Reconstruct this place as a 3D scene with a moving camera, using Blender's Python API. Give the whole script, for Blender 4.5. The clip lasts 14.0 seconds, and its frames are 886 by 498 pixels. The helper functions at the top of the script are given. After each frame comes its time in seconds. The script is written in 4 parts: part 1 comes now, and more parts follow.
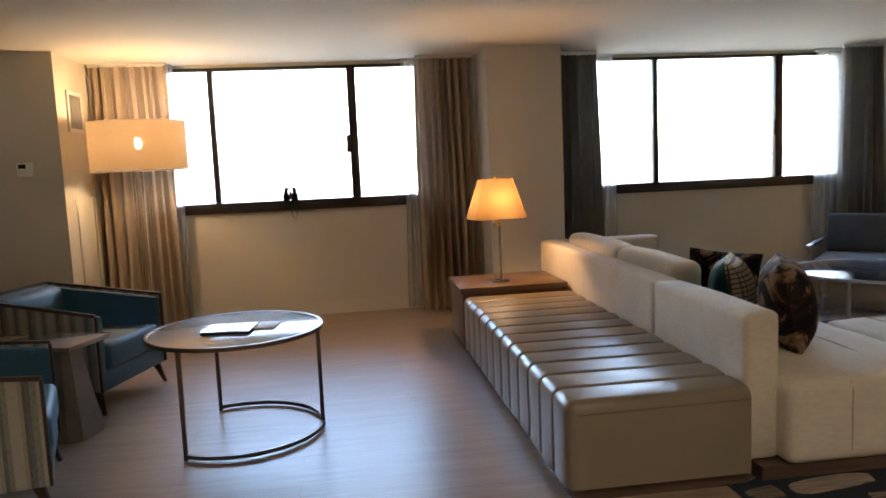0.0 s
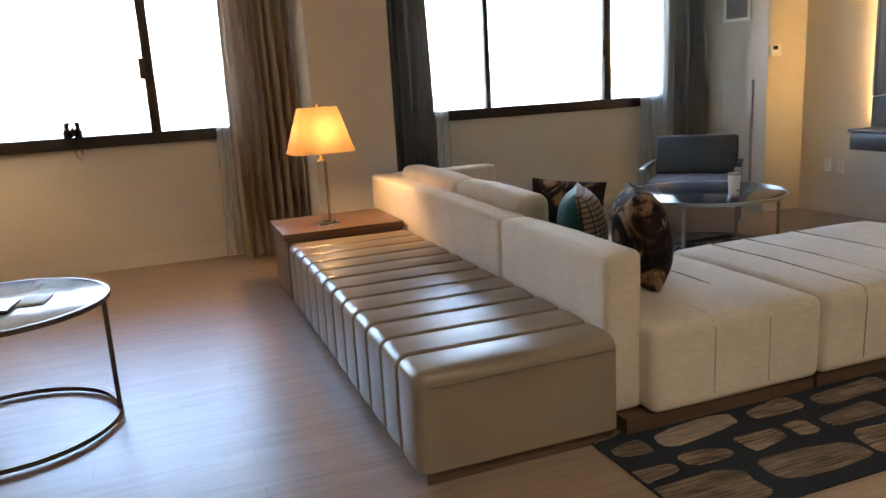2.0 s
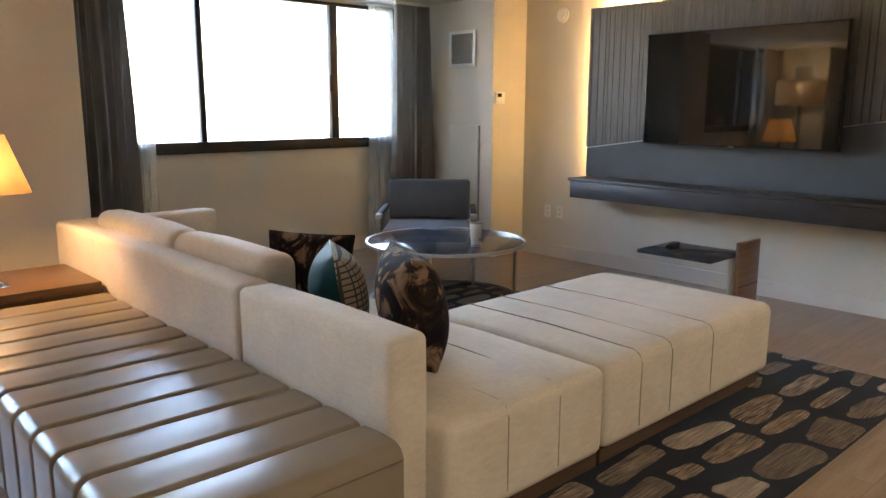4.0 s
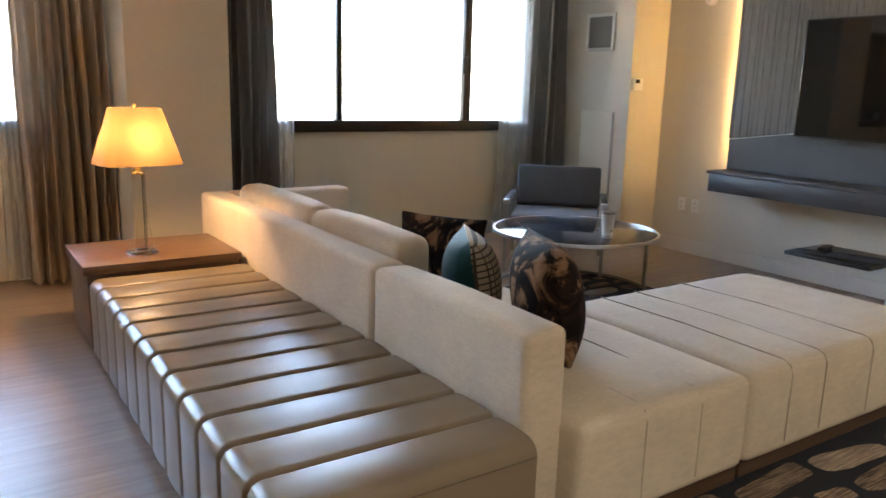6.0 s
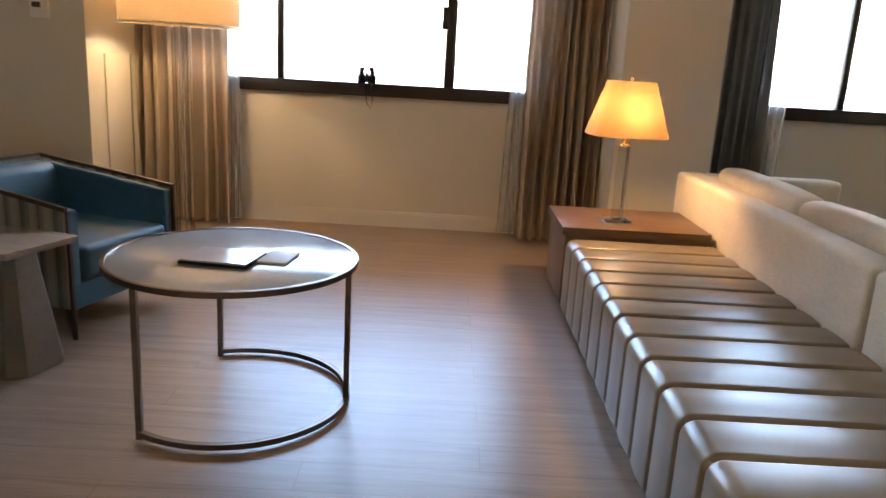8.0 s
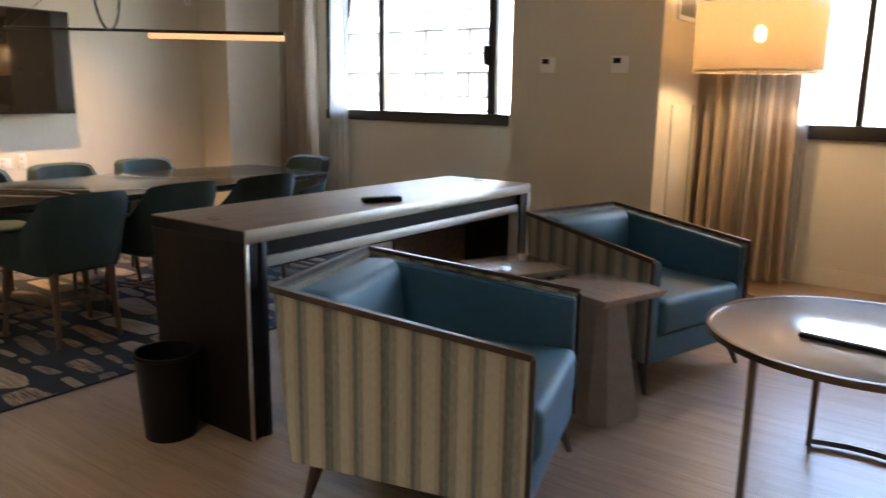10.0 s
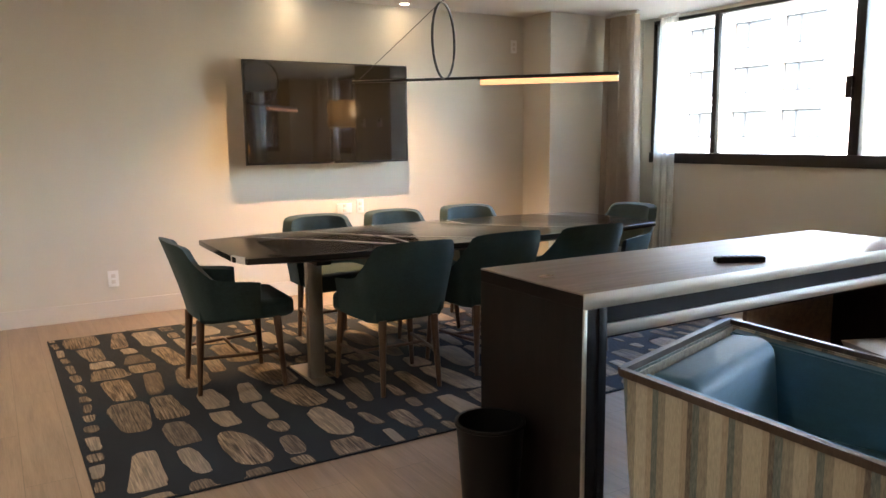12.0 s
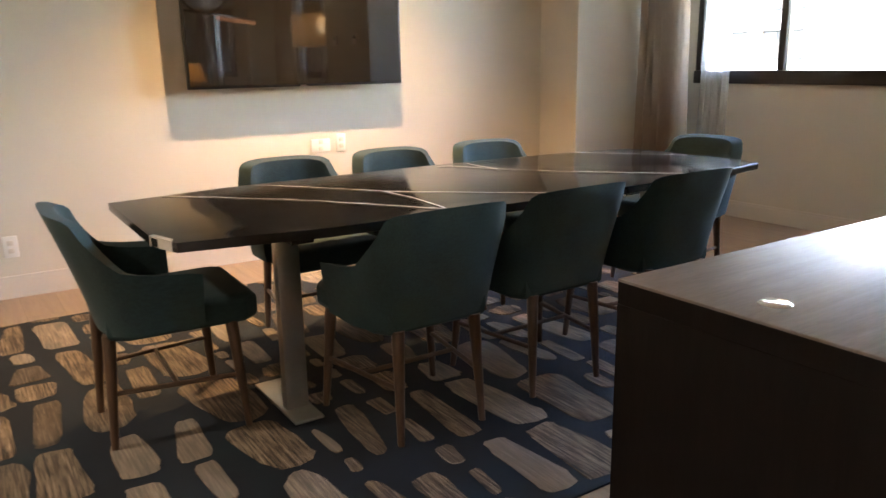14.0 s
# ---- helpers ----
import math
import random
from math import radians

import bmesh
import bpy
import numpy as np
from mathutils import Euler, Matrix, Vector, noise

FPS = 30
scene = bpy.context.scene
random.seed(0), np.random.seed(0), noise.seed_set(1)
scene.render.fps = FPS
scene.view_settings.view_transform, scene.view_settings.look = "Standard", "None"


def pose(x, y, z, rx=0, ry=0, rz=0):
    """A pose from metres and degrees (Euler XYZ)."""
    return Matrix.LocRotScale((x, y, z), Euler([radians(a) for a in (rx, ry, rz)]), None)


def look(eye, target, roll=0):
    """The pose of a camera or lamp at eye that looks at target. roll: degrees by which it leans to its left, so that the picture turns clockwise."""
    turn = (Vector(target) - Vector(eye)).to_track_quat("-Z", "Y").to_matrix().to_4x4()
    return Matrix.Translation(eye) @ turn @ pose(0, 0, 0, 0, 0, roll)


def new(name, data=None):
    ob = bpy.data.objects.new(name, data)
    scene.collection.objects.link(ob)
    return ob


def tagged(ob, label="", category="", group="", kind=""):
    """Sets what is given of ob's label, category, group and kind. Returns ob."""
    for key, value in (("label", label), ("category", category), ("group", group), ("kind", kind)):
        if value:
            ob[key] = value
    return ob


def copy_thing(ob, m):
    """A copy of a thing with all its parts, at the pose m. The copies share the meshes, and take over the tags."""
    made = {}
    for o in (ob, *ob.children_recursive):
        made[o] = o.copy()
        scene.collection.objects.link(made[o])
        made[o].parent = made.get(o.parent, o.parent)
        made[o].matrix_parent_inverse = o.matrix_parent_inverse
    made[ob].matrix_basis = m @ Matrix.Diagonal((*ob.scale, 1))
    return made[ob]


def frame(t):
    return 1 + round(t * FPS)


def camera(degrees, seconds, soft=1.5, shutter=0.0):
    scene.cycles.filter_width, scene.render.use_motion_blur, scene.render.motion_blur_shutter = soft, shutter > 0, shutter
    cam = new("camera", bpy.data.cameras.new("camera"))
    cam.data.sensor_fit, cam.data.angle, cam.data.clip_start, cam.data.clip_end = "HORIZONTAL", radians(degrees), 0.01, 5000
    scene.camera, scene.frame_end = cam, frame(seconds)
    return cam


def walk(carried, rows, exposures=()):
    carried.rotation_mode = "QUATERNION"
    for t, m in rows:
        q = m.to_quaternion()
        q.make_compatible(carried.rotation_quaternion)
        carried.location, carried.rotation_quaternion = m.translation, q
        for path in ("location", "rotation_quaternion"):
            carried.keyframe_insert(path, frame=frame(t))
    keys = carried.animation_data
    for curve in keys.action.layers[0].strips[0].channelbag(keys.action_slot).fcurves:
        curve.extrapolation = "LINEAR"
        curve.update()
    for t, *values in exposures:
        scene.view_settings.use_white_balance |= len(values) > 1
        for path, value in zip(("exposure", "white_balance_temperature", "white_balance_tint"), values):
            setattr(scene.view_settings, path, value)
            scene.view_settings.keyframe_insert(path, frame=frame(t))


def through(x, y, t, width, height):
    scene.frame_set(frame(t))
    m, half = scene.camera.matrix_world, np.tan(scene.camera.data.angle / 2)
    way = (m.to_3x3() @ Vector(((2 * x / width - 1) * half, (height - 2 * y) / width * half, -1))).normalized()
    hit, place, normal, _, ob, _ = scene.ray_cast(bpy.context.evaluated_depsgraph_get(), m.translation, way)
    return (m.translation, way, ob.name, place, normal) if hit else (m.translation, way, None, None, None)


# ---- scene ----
# light levels
SKY, SUN, DOWN, FLOORLAMP, TABLELAMP, ROOM_FILL = 0.15, 2.0, 3.8, 0.80, 0.95, 2.1
SHADE_F, SHADE_T, TUBE, STRIP = 0.02, 0.0, 0.030, 1.1
EXPOSURES = [(0, 5.15), (1.0, 5.2), (3.0, 5.85), (6.5, 5.75), (9.5, 5.6), (11.0, 5.85), (14.0, 6.08)]

cam = camera(60.8, 14.0, shutter=0.2)
PATH = [
    (0.0, (0.252, 1.657, 1.445), (0.514, 3.627, 1.217), -2.5),
    (0.5, (0.303, 1.772, 1.402), (0.471, 3.732, 1.042), -3.2),
    (1.0, (0.383, 1.803, 1.412), (0.592, 3.749, 0.999), -3.2),
    (1.5, (0.4, 1.957, 1.428), (0.786, 3.879, 1.033), -3.8),
    (2.0, (0.393, 2.234, 1.427), (1.068, 4.066, 0.993), -3.3),
    (2.5, (0.515, 2.486, 1.406), (1.327, 4.269, 1.003), -1.5),
    (3.0, (0.541, 2.742, 1.436), (1.752, 4.289, 1.064), -0.6),
    (3.2, (0.551, 2.789, 1.439), (1.869, 4.251, 1.085), -0.6),
    (5.3, (0.575, 3.008, 1.463), (1.881, 4.472, 1.074), 1.5),
    (5.5, (0.558, 3.009, 1.462), (1.817, 4.512, 1.065), 1.6),
    (6.0, (0.543, 3.027, 1.448), (1.632, 4.652, 1.031), 1.6),
    (6.5, (0.516, 3.05, 1.424), (1.347, 4.817, 0.989), 1.7),
    (7.0, (0.475, 3.061, 1.408), (0.997, 4.932, 0.931), 1.8),
    (9.5, (0.187, 3.145, 1.316), (-0.603, 4.916, 0.827), 2.6),
    (10.0, (-0.084, 3.229, 1.315), (-1.243, 4.809, 0.914), 0.9),
    (10.5, (-0.177, 3.359, 1.323), (-1.699, 4.622, 1.025), 1.7),
    (11.0, (-0.284, 3.415, 1.331), (-1.949, 4.49, 1.059), 2.0),
    (11.5, (-0.377, 3.406, 1.325), (-2.081, 4.418, 1.054), 0.8),
    (12.0, (-0.488, 3.403, 1.31), (-2.186, 4.418, 1.019), -0.6),
    (12.5, (-0.718, 3.506, 1.284), (-2.396, 4.543, 0.955), -0.2),
    (13.0, (-1.06, 3.638, 1.262), (-2.774, 4.603, 0.899), 0.1),
    (13.5, (-1.459, 3.719, 1.249), (-3.174, 4.656, 0.824), -2.5),
    (14.0, (-1.831, 3.908, 1.233), (-3.455, 4.973, 0.757), -1.0),
]
walk(cam, [(t, look(eye, target, roll)) for t, eye, target, roll in PATH], EXPOSURES)

# ---- world, sun, exposure ----
world = bpy.data.worlds.new("world")
scene.world = world
world.use_nodes = True
wn = world.node_tree.nodes
sky = wn.new("ShaderNodeTexSky")
sky.sky_type = "NISHITA"
sky.sun_disc = False
sky.sun_elevation = radians(38)
sky.sun_rotation = radians(98)
sky.air_density = 1.0
sky.dust_density = 2.5
world.node_tree.links.new(sky.outputs[0], wn["Background"].inputs[0])
wn["Background"].inputs[1].default_value = SKY

sun_data = bpy.data.lights.new("sun", "SUN")
sun_data.energy = SUN
sun_data.angle = radians(0.5)
sun_data.color = (1.0, 0.95, 0.88)
sun = new("sun", sun_data)
sun.matrix_world = look((20, -3, 15), (0, 0, 0))


# ---- materials ----
def rgb(c):
    return (c[0], c[1], c[2], 1.0)


class Nodes:
    """A small helper to wire a node material."""

    def __init__(self, name):
        self.m = bpy.data.materials.new(name)
        self.m.use_nodes = True
        self.t = self.m.node_tree
        self.p = self.t.nodes["Principled BSDF"]

    def add(self, kind, **sets):
        n = self.t.nodes.new(kind)
        for k, v in sets.items():
            n.inputs[k].default_value = v
        return n

    def link(self, a, b):
        self.t.links.new(a, b)

    def coords(self, sx=1, sy=1, sz=1, rot=0.0, space="Object"):
        tc = self.add("ShaderNodeTexCoord")
        mp = self.add("ShaderNodeMapping", Scale=(sx, sy, sz), Rotation=(0, 0, rot))
        self.link(tc.outputs[space], mp.inputs["Vector"])
        return mp.outputs["Vector"]

    def noise(self, vec, scale, detail=4.0, rough=0.55, dist=0.0):
        n = self.add("ShaderNodeTexNoise", Scale=scale, Detail=detail, Roughness=rough, Distortion=dist)
        self.link(vec, n.inputs["Vector"])
        return n.outputs["Fac"]

    def ramp(self, fac, stops, mode="LINEAR"):
        n = self.add("ShaderNodeValToRGB")
        n.color_ramp.interpolation = mode
        e = n.color_ramp.elements
        while len(e) < len(stops):
            e.new(0.5)
        for el, (p, c) in zip(e, stops):
            el.position = p
            el.color = rgb(c)
        self.link(fac, n.inputs["Fac"])
        return n.outputs["Color"]

    def mix(self, fac, a, b, blend="MIX"):
        n = self.t.nodes.new("ShaderNodeMix")
        n.data_type = "RGBA"
        n.blend_type = blend
        for s, v in ((n.inputs[0], fac), (n.inputs[6], a), (n.inputs[7], b)):
            if hasattr(v, "links"):
                self.link(v, s)
            elif isinstance(v, (int, float)):
                s.default_value = v
            else:
                s.default_value = rgb(v)
        return n.outputs[2]

    def math(self, op, a, b=0.0):
        n = self.t.nodes.new("ShaderNodeMath")
        n.operation = op
        for s, v in ((n.inputs[0], a), (n.inputs[1], b)):
            if hasattr(v, "links"):
                self.link(v, s)
            else:
                s.default_value = v
        return n.outputs[0]

    def axis(self, vec, i):
        n = self.add("ShaderNodeSeparateXYZ")
        self.link(vec, n.inputs[0])
        return n.outputs[i]

    def bump(self, height, strength=0.2, dist=0.002):
        n = self.add("ShaderNodeBump", Strength=strength, Distance=dist)
        self.link(height, n.inputs["Height"])
        self.link(n.outputs[0], self.p.inputs["Normal"])

    def set(self, color=None, rough=None, metal=None, **more):
        for key, v in (("Base Color", color), ("Roughness", rough), ("Metallic", metal), *more.items()):
            if v is None:
                continue
            s = self.p.inputs[key]
            if hasattr(v, "links"):
                self.link(v, s)
            elif isinstance(v, (int, float)):
                s.default_value = v
            else:
                s.default_value = rgb(v)
        return self.m


def plain(name, c, rough=0.5, metal=0.0, vary=0.12, scale=6.0, grain=90.0, bump=0.1, stretch=(1, 1, 1), **more):
    """A surface with stains at one scale and grain at another."""
    n = Nodes(name)
    v = n.coords(*stretch)
    big = n.noise(v, scale, 3)
    fine = n.noise(v, grain, 3)
    lo = [x * (1 - vary) for x in c]
    hi = [min(1, x * (1 + vary)) for x in c]
    col = n.ramp(big, [(0.3, lo), (0.7, hi)])
    col = n.mix(0.35, col, n.ramp(fine, [(0.35, lo), (0.65, hi)]))
    n.set(col, n.math("ADD", n.math("MULTIPLY", big, 0.12), rough - 0.06), metal, **more)
    if bump:
        n.bump(fine, bump)
    return n.m


def wood(name, dark, light, rough=0.4, along=(1, 14, 14), scale=3.0):
    n = Nodes(name)
    v = n.coords(*along)
    g = n.noise(v, scale, 8, 0.65, 0.6)
    f = n.noise(v, scale * 9, 4)
    col = n.ramp(g, [(0.3, dark), (0.7, light)])
    col = n.mix(0.25, col, n.ramp(f, [(0.4, dark), (0.6, light)]))
    n.set(col, rough)
    n.bump(f, 0.08)
    return n.m


def fabric(name, c, weave=420.0, vary=0.18, rough=0.9, bump=0.35, big=5.0, spread=0.05):
    """Woven cloth: threads in two directions over a soft mottling."""
    n = Nodes(name)
    v = n.coords()
    a = n.noise(n.coords(1, 0.12, 1), weave, 2)
    b = n.noise(n.coords(0.12, 1, 0.3), weave, 2)
    th = n.math("MULTIPLY", n.math("ADD", a, b), 0.5)
    mot = n.noise(v, big, 4)
    lo = [x * (1 - vary) for x in c]
    hi = [min(1, x * (1 + vary)) for x in c]
    col = n.mix(0.5, n.ramp(th, [(0.4, lo), (0.6, hi)]), n.ramp(mot, [(0.3, lo), (0.7, hi)]))
    n.set(col, rough, 0.0, **{"Sheen Weight": spread, "Sheen Roughness": 0.5})
    n.bump(th, bump, 0.0015)
    return n.m


def glow(name, c, power):
    n = Nodes(name)
    n.set(c, 0.6)
    n.p.inputs["Emission Color"].default_value = rgb(c)
    n.p.inputs["Emission Strength"].default_value = power
    return n.m


def floor_material():
    n = Nodes("wood_plank_floor")
    v = n.coords()
    br = n.add("ShaderNodeTexBrick", Scale=1.0)
    br.inputs["Brick Width"].default_value = 1.22
    br.inputs["Row Height"].default_value = 0.18
    br.inputs["Mortar Size"].default_value = 0.0015
    br.inputs["Color1"].default_value = (0, 0, 0, 1)
    br.inputs["Color2"].default_value = (1, 1, 1, 1)
    br.inputs["Mortar"].default_value = (0.5, 0.5, 0.5, 1)
    n.link(v, br.inputs["Vector"])
    vs = n.coords(0.55, 9, 1)
    off = n.t.nodes.new("ShaderNodeVectorMath")
    off.operation = "ADD"
    n.link(vs, off.inputs[0])
    n.link(br.outputs["Color"], off.inputs[1])
    g = n.noise(off.outputs[0], 2.6, 8, 0.62, 0.5)
    f = n.noise(n.coords(1.5, 40, 1), 6, 3)
    col = n.ramp(g, [(0.25, (0.145, 0.098, 0.068)), (0.5, (0.27, 0.195, 0.142)), (0.75, (0.38, 0.285, 0.212))])
    col = n.mix(0.22, col, n.ramp(f, [(0.35, (0.13, 0.09, 0.065)), (0.7, (0.40, 0.31, 0.24))]))
    col = n.mix(n.math("MULTIPLY", br.outputs["Color"], 0.3), col, (0.30, 0.215, 0.16))
    col = n.mix(n.math("MULTIPLY", br.outputs["Fac"], 0.55), col, (0.10, 0.07, 0.05))
    n.set(col, n.math("ADD", n.math("MULTIPLY", g, 0.14), 0.28))
    n.bump(n.math("SUBTRACT", f, n.math("MULTIPLY", br.outputs["Fac"], 2.0)), 0.12, 0.0015)
    return n.m


def rug_material():
    """Navy cut pile with faint teal patches."""
    n = Nodes("navy_rug_pile")
    v0 = n.coords(1, 1, 0)
    pile = n.noise(v0, 320, 2)
    navy = n.ramp(n.noise(v0, 2.2, 4), [(0.35, (0.004, 0.006, 0.013)), (0.55, (0.007, 0.012, 0.022)), (0.75, (0.008, 0.024, 0.032))])
    col = n.mix(0.3, navy, n.ramp(pile, [(0.3, (0.002, 0.003, 0.006)), (0.8, (0.014, 0.022, 0.034))]))
    n.set(col, 0.95)
    n.bump(pile, 0.5, 0.003)
    return n.m


def rug_stone_material():
    """Sand, brown and grey pile, streaked along the length of each shape and different from one to the next."""
    n = Nodes("streaked_rug_shapes")
    geo = n.add("ShaderNodeNewGeometry")
    rnd = geo.outputs["Random Per Island"]
    streak = n.noise(n.coords(2.2, 58, 0), 2.4, 5, 0.7)
    blotch = n.noise(n.coords(3, 9, 0), 2.0, 3)
    stone = n.ramp(n.math("ADD", n.math("MULTIPLY", streak, 0.8), n.math("MULTIPLY", blotch, 0.25)),
                   [(0.40, (0.012, 0.013, 0.016)), (0.49, (0.10, 0.072, 0.05)), (0.59, (0.28, 0.205, 0.142)), (0.72, (0.48, 0.39, 0.30))])
    stone = n.mix(n.ramp(rnd, [(0.25, (0, 0, 0)), (0.9, (0.6, 0.6, 0.6))]), stone, (0.062, 0.05, 0.042))
    stone = n.mix(n.math("GREATER_THAN", n.math("FRACT", n.math("MULTIPLY", rnd, 7.0)), 0.72), stone, n.mix(0.22, stone, (0.58, 0.50, 0.42)))
    pile = n.noise(n.coords(1, 1, 0), 320, 2)
    n.set(stone, 0.95)
    n.bump(n.math("ADD", pile, streak), 0.45, 0.003)
    return n.m


def striped_material():
    n = Nodes("striped_upholstery")
    v = n.coords()
    x = n.math("ADD", n.axis(v, 0), n.math("MULTIPLY", n.axis(v, 1), 0.0))
    fr = n.math("FRACT", n.math("MULTIPLY", n.math("ADD", x, 3.0), 5.2))
    cream, grey, teal, dark, taupe = (0.37, 0.35, 0.285), (0.20, 0.20, 0.17), (0.06, 0.10, 0.115), (0.06, 0.055, 0.05), (0.29, 0.255, 0.20)
    col = n.ramp(fr, [(0.0, cream), (0.22, taupe), (0.30, dark), (0.36, teal), (0.45, grey), (0.58, cream), (0.74, taupe), (0.82, teal), (0.90, grey)], "CONSTANT")
    th = n.noise(n.coords(1, 0.2, 0.1), 500, 2)
    col = n.mix(0.25, col, n.ramp(th, [(0.3, (0.05, 0.05, 0.045)), (0.7, (0.5, 0.46, 0.38))]))
    n.set(col, 0.75)
    n.bump(th, 0.25, 0.001)
    return n.m


def curtain_material(name, c, through):
    n = Nodes(name)
    th = n.noise(n.coords(1, 1, 0.08), 260, 3)
    lo, hi = [x * 0.93 for x in c], [min(1, x * 1.07) for x in c]
    col = n.ramp(th, [(0.35, lo), (0.65, hi)])
    n.set(col, 0.9)
    n.bump(th, 0.2, 0.001)
    tr = n.add("ShaderNodeBsdfTranslucent")
    n.link(col, tr.inputs["Color"])
    mx = n.add("ShaderNodeMixShader", Fac=through)
    out = n.t.nodes["Material Output"]
    n.link(n.p.outputs[0], mx.inputs[1])
    n.link(tr.outputs[0], mx.inputs[2])
    n.link(mx.outputs[0], out.inputs["Surface"])
    return n.m


def sheer_material():
    n = Nodes("sheer_voile")
    th = n.noise(n.coords(1, 1, 0.05), 200, 2)
    a = n.add("ShaderNodeBsdfTransparent")
    tr = n.add("ShaderNodeBsdfTranslucent", Color=(0.85, 0.84, 0.82, 1))
    df = n.add("ShaderNodeBsdfDiffuse", Color=(0.8, 0.79, 0.77, 1))
    m1 = n.add("ShaderNodeMixShader", Fac=0.5)
    n.link(tr.outputs[0], m1.inputs[1])
    n.link(df.outputs[0], m1.inputs[2])
    m2 = n.add("ShaderNodeMixShader")
    n.link(n.math("ADD", n.math("MULTIPLY", th, 0.3), 0.3), m2.inputs[0])
    n.link(a.outputs[0], m2.inputs[1])
    n.link(m1.outputs[0], m2.inputs[2])
    n.link(m2.outputs[0], n.t.nodes["Material Output"].inputs["Surface"])
    return n.m


def shade_material(name, c, weave_gap):
    """A lit lampshade: thin cloth that scatters the bulb's light, with fine gaps in its weave."""
    n = Nodes(name)
    th = n.noise(n.coords(1, 1, 0.3), 300, 2)
    col = n.ramp(th, [(0.3, [x * 0.9 for x in c]), (0.7, c)])
    n.set(col, 0.9)
    tr = n.add("ShaderNodeBsdfTranslucent")
    n.link(col, tr.inputs["Color"])
    clear = n.add("ShaderNodeBsdfTransparent")
    mx = n.add("ShaderNodeMixShader", Fac=0.5)
    thin = n.add("ShaderNodeMixShader", Fac=weave_gap)
    n.link(n.p.outputs[0], mx.inputs[1])
    n.link(tr.outputs[0], mx.inputs[2])
    n.link(mx.outputs[0], thin.inputs[1])
    n.link(clear.outputs[0], thin.inputs[2])
    n.link(thin.outputs[0], n.t.nodes["Material Output"].inputs["Surface"])
    return n.m


def clear_glass(name, tint=(1, 1, 1), rough=0.0, amount=0.08):
    """Thin pane: mostly clear, with a faint gloss."""
    n = Nodes(name)
    a = n.add("ShaderNodeBsdfTransparent", Color=rgb(tint))
    g = n.add("ShaderNodeBsdfGlossy", Roughness=rough)
    fr = n.add("ShaderNodeFresnel", IOR=1.45)
    mx = n.add("ShaderNodeMixShader")
    n.link(fr.outputs[0], mx.inputs[0])
    n.link(a.outputs[0], mx.inputs[1])
    n.link(g.outputs[0], mx.inputs[2])
    n.link(mx.outputs[0], n.t.nodes["Material Output"].inputs["Surface"])
    return n.m


def marble_pillow_material():
    n = Nodes("marbled_velvet")
    v = n.coords()
    a = n.noise(v, 4.6, 6, 0.62, 1.8)
    col = n.ramp(a, [(0.43, (0.010, 0.008, 0.010)), (0.50, (0.03, 0.018, 0.014)), (0.54, (0.17, 0.10, 0.055)), (0.61, (0.26, 0.165, 0.105)), (0.70, (0.08, 0.05, 0.035))])
    n.set(col, 0.9, 0.0, **{"Sheen Weight": 0.02, "Specular IOR Level": 0.15})
    n.bump(n.noise(v, 400, 2), 0.2, 0.001)
    return n.m


def lattice_material():
    n = Nodes("lattice_weave")
    v = n.coords(1, 1, 1)
    a = n.math("FRACT", n.math("MULTIPLY", n.axis(v, 0), 38.0))
    b = n.math("FRACT", n.math("MULTIPLY", n.axis(v, 2), 38.0))
    lines = n.math("MAXIMUM", n.math("LESS_THAN", a, 0.28), n.math("LESS_THAN", b, 0.28))
    n.set(n.mix(lines, (0.34, 0.28, 0.20), (0.05, 0.045, 0.035)), 0.85)
    n.bump(lines, 0.3, 0.001)
    return n.m


def ribbed_panel_material():
    n = Nodes("dark_ribbed_laminate")
    f = n.noise(n.coords(1, 30, 0.6), 8, 5)
    n.set(n.ramp(f, [(0.3, (0.045, 0.043, 0.042)), (0.7, (0.115, 0.108, 0.10))]), 0.5)
    n.bump(f, 0.15, 0.001)
    return n.m


M_FLOOR = floor_material()
M_RUG = rug_material()
M_RUGSTONE = rug_stone_material()
M_WALL = plain("wallcovering_greige", (0.60, 0.562, 0.48), 0.75, vary=0.05, scale=1.3, grain=260, bump=0.12, stretch=(1, 1, 0.25))
M_CEIL = plain("ceiling_paint", (0.64, 0.62, 0.585), 0.85, vary=0.03, scale=0.8, grain=180, bump=0.05)
M_TRIM = plain("trim_paint", (0.62, 0.58, 0.52), 0.5, vary=0.04, grain=60, bump=0.03)
M_FRAME = plain("bronze_window_frame", (0.032, 0.026, 0.022), 0.45, 0.3, bump=0.04)
M_GLASS = clear_glass("window_glass")
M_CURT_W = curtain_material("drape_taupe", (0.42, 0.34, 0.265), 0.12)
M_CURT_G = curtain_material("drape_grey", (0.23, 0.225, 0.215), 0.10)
M_SHEER = sheer_material()
M_WHITE = plain("white_plastic", (0.74, 0.73, 0.70), 0.45, vary=0.03, bump=0.02)
M_DARKPL = plain("dark_plastic", (0.004, 0.004, 0.0048), 0.45, vary=0.1, bump=0.02, **{"Specular IOR Level": 0.22})
M_GRILLE = plain("vent_grey", (0.34, 0.33, 0.31), 0.5, 0.2, vary=0.06, bump=0.03)
M_LEATHER = plain("taupe_leather", (0.225, 0.180, 0.125), 0.34, vary=0.05, scale=4, grain=240, bump=0.04)
M_PIPING = plain("leather_piping", (0.13, 0.10, 0.065), 0.4, bump=0.05)
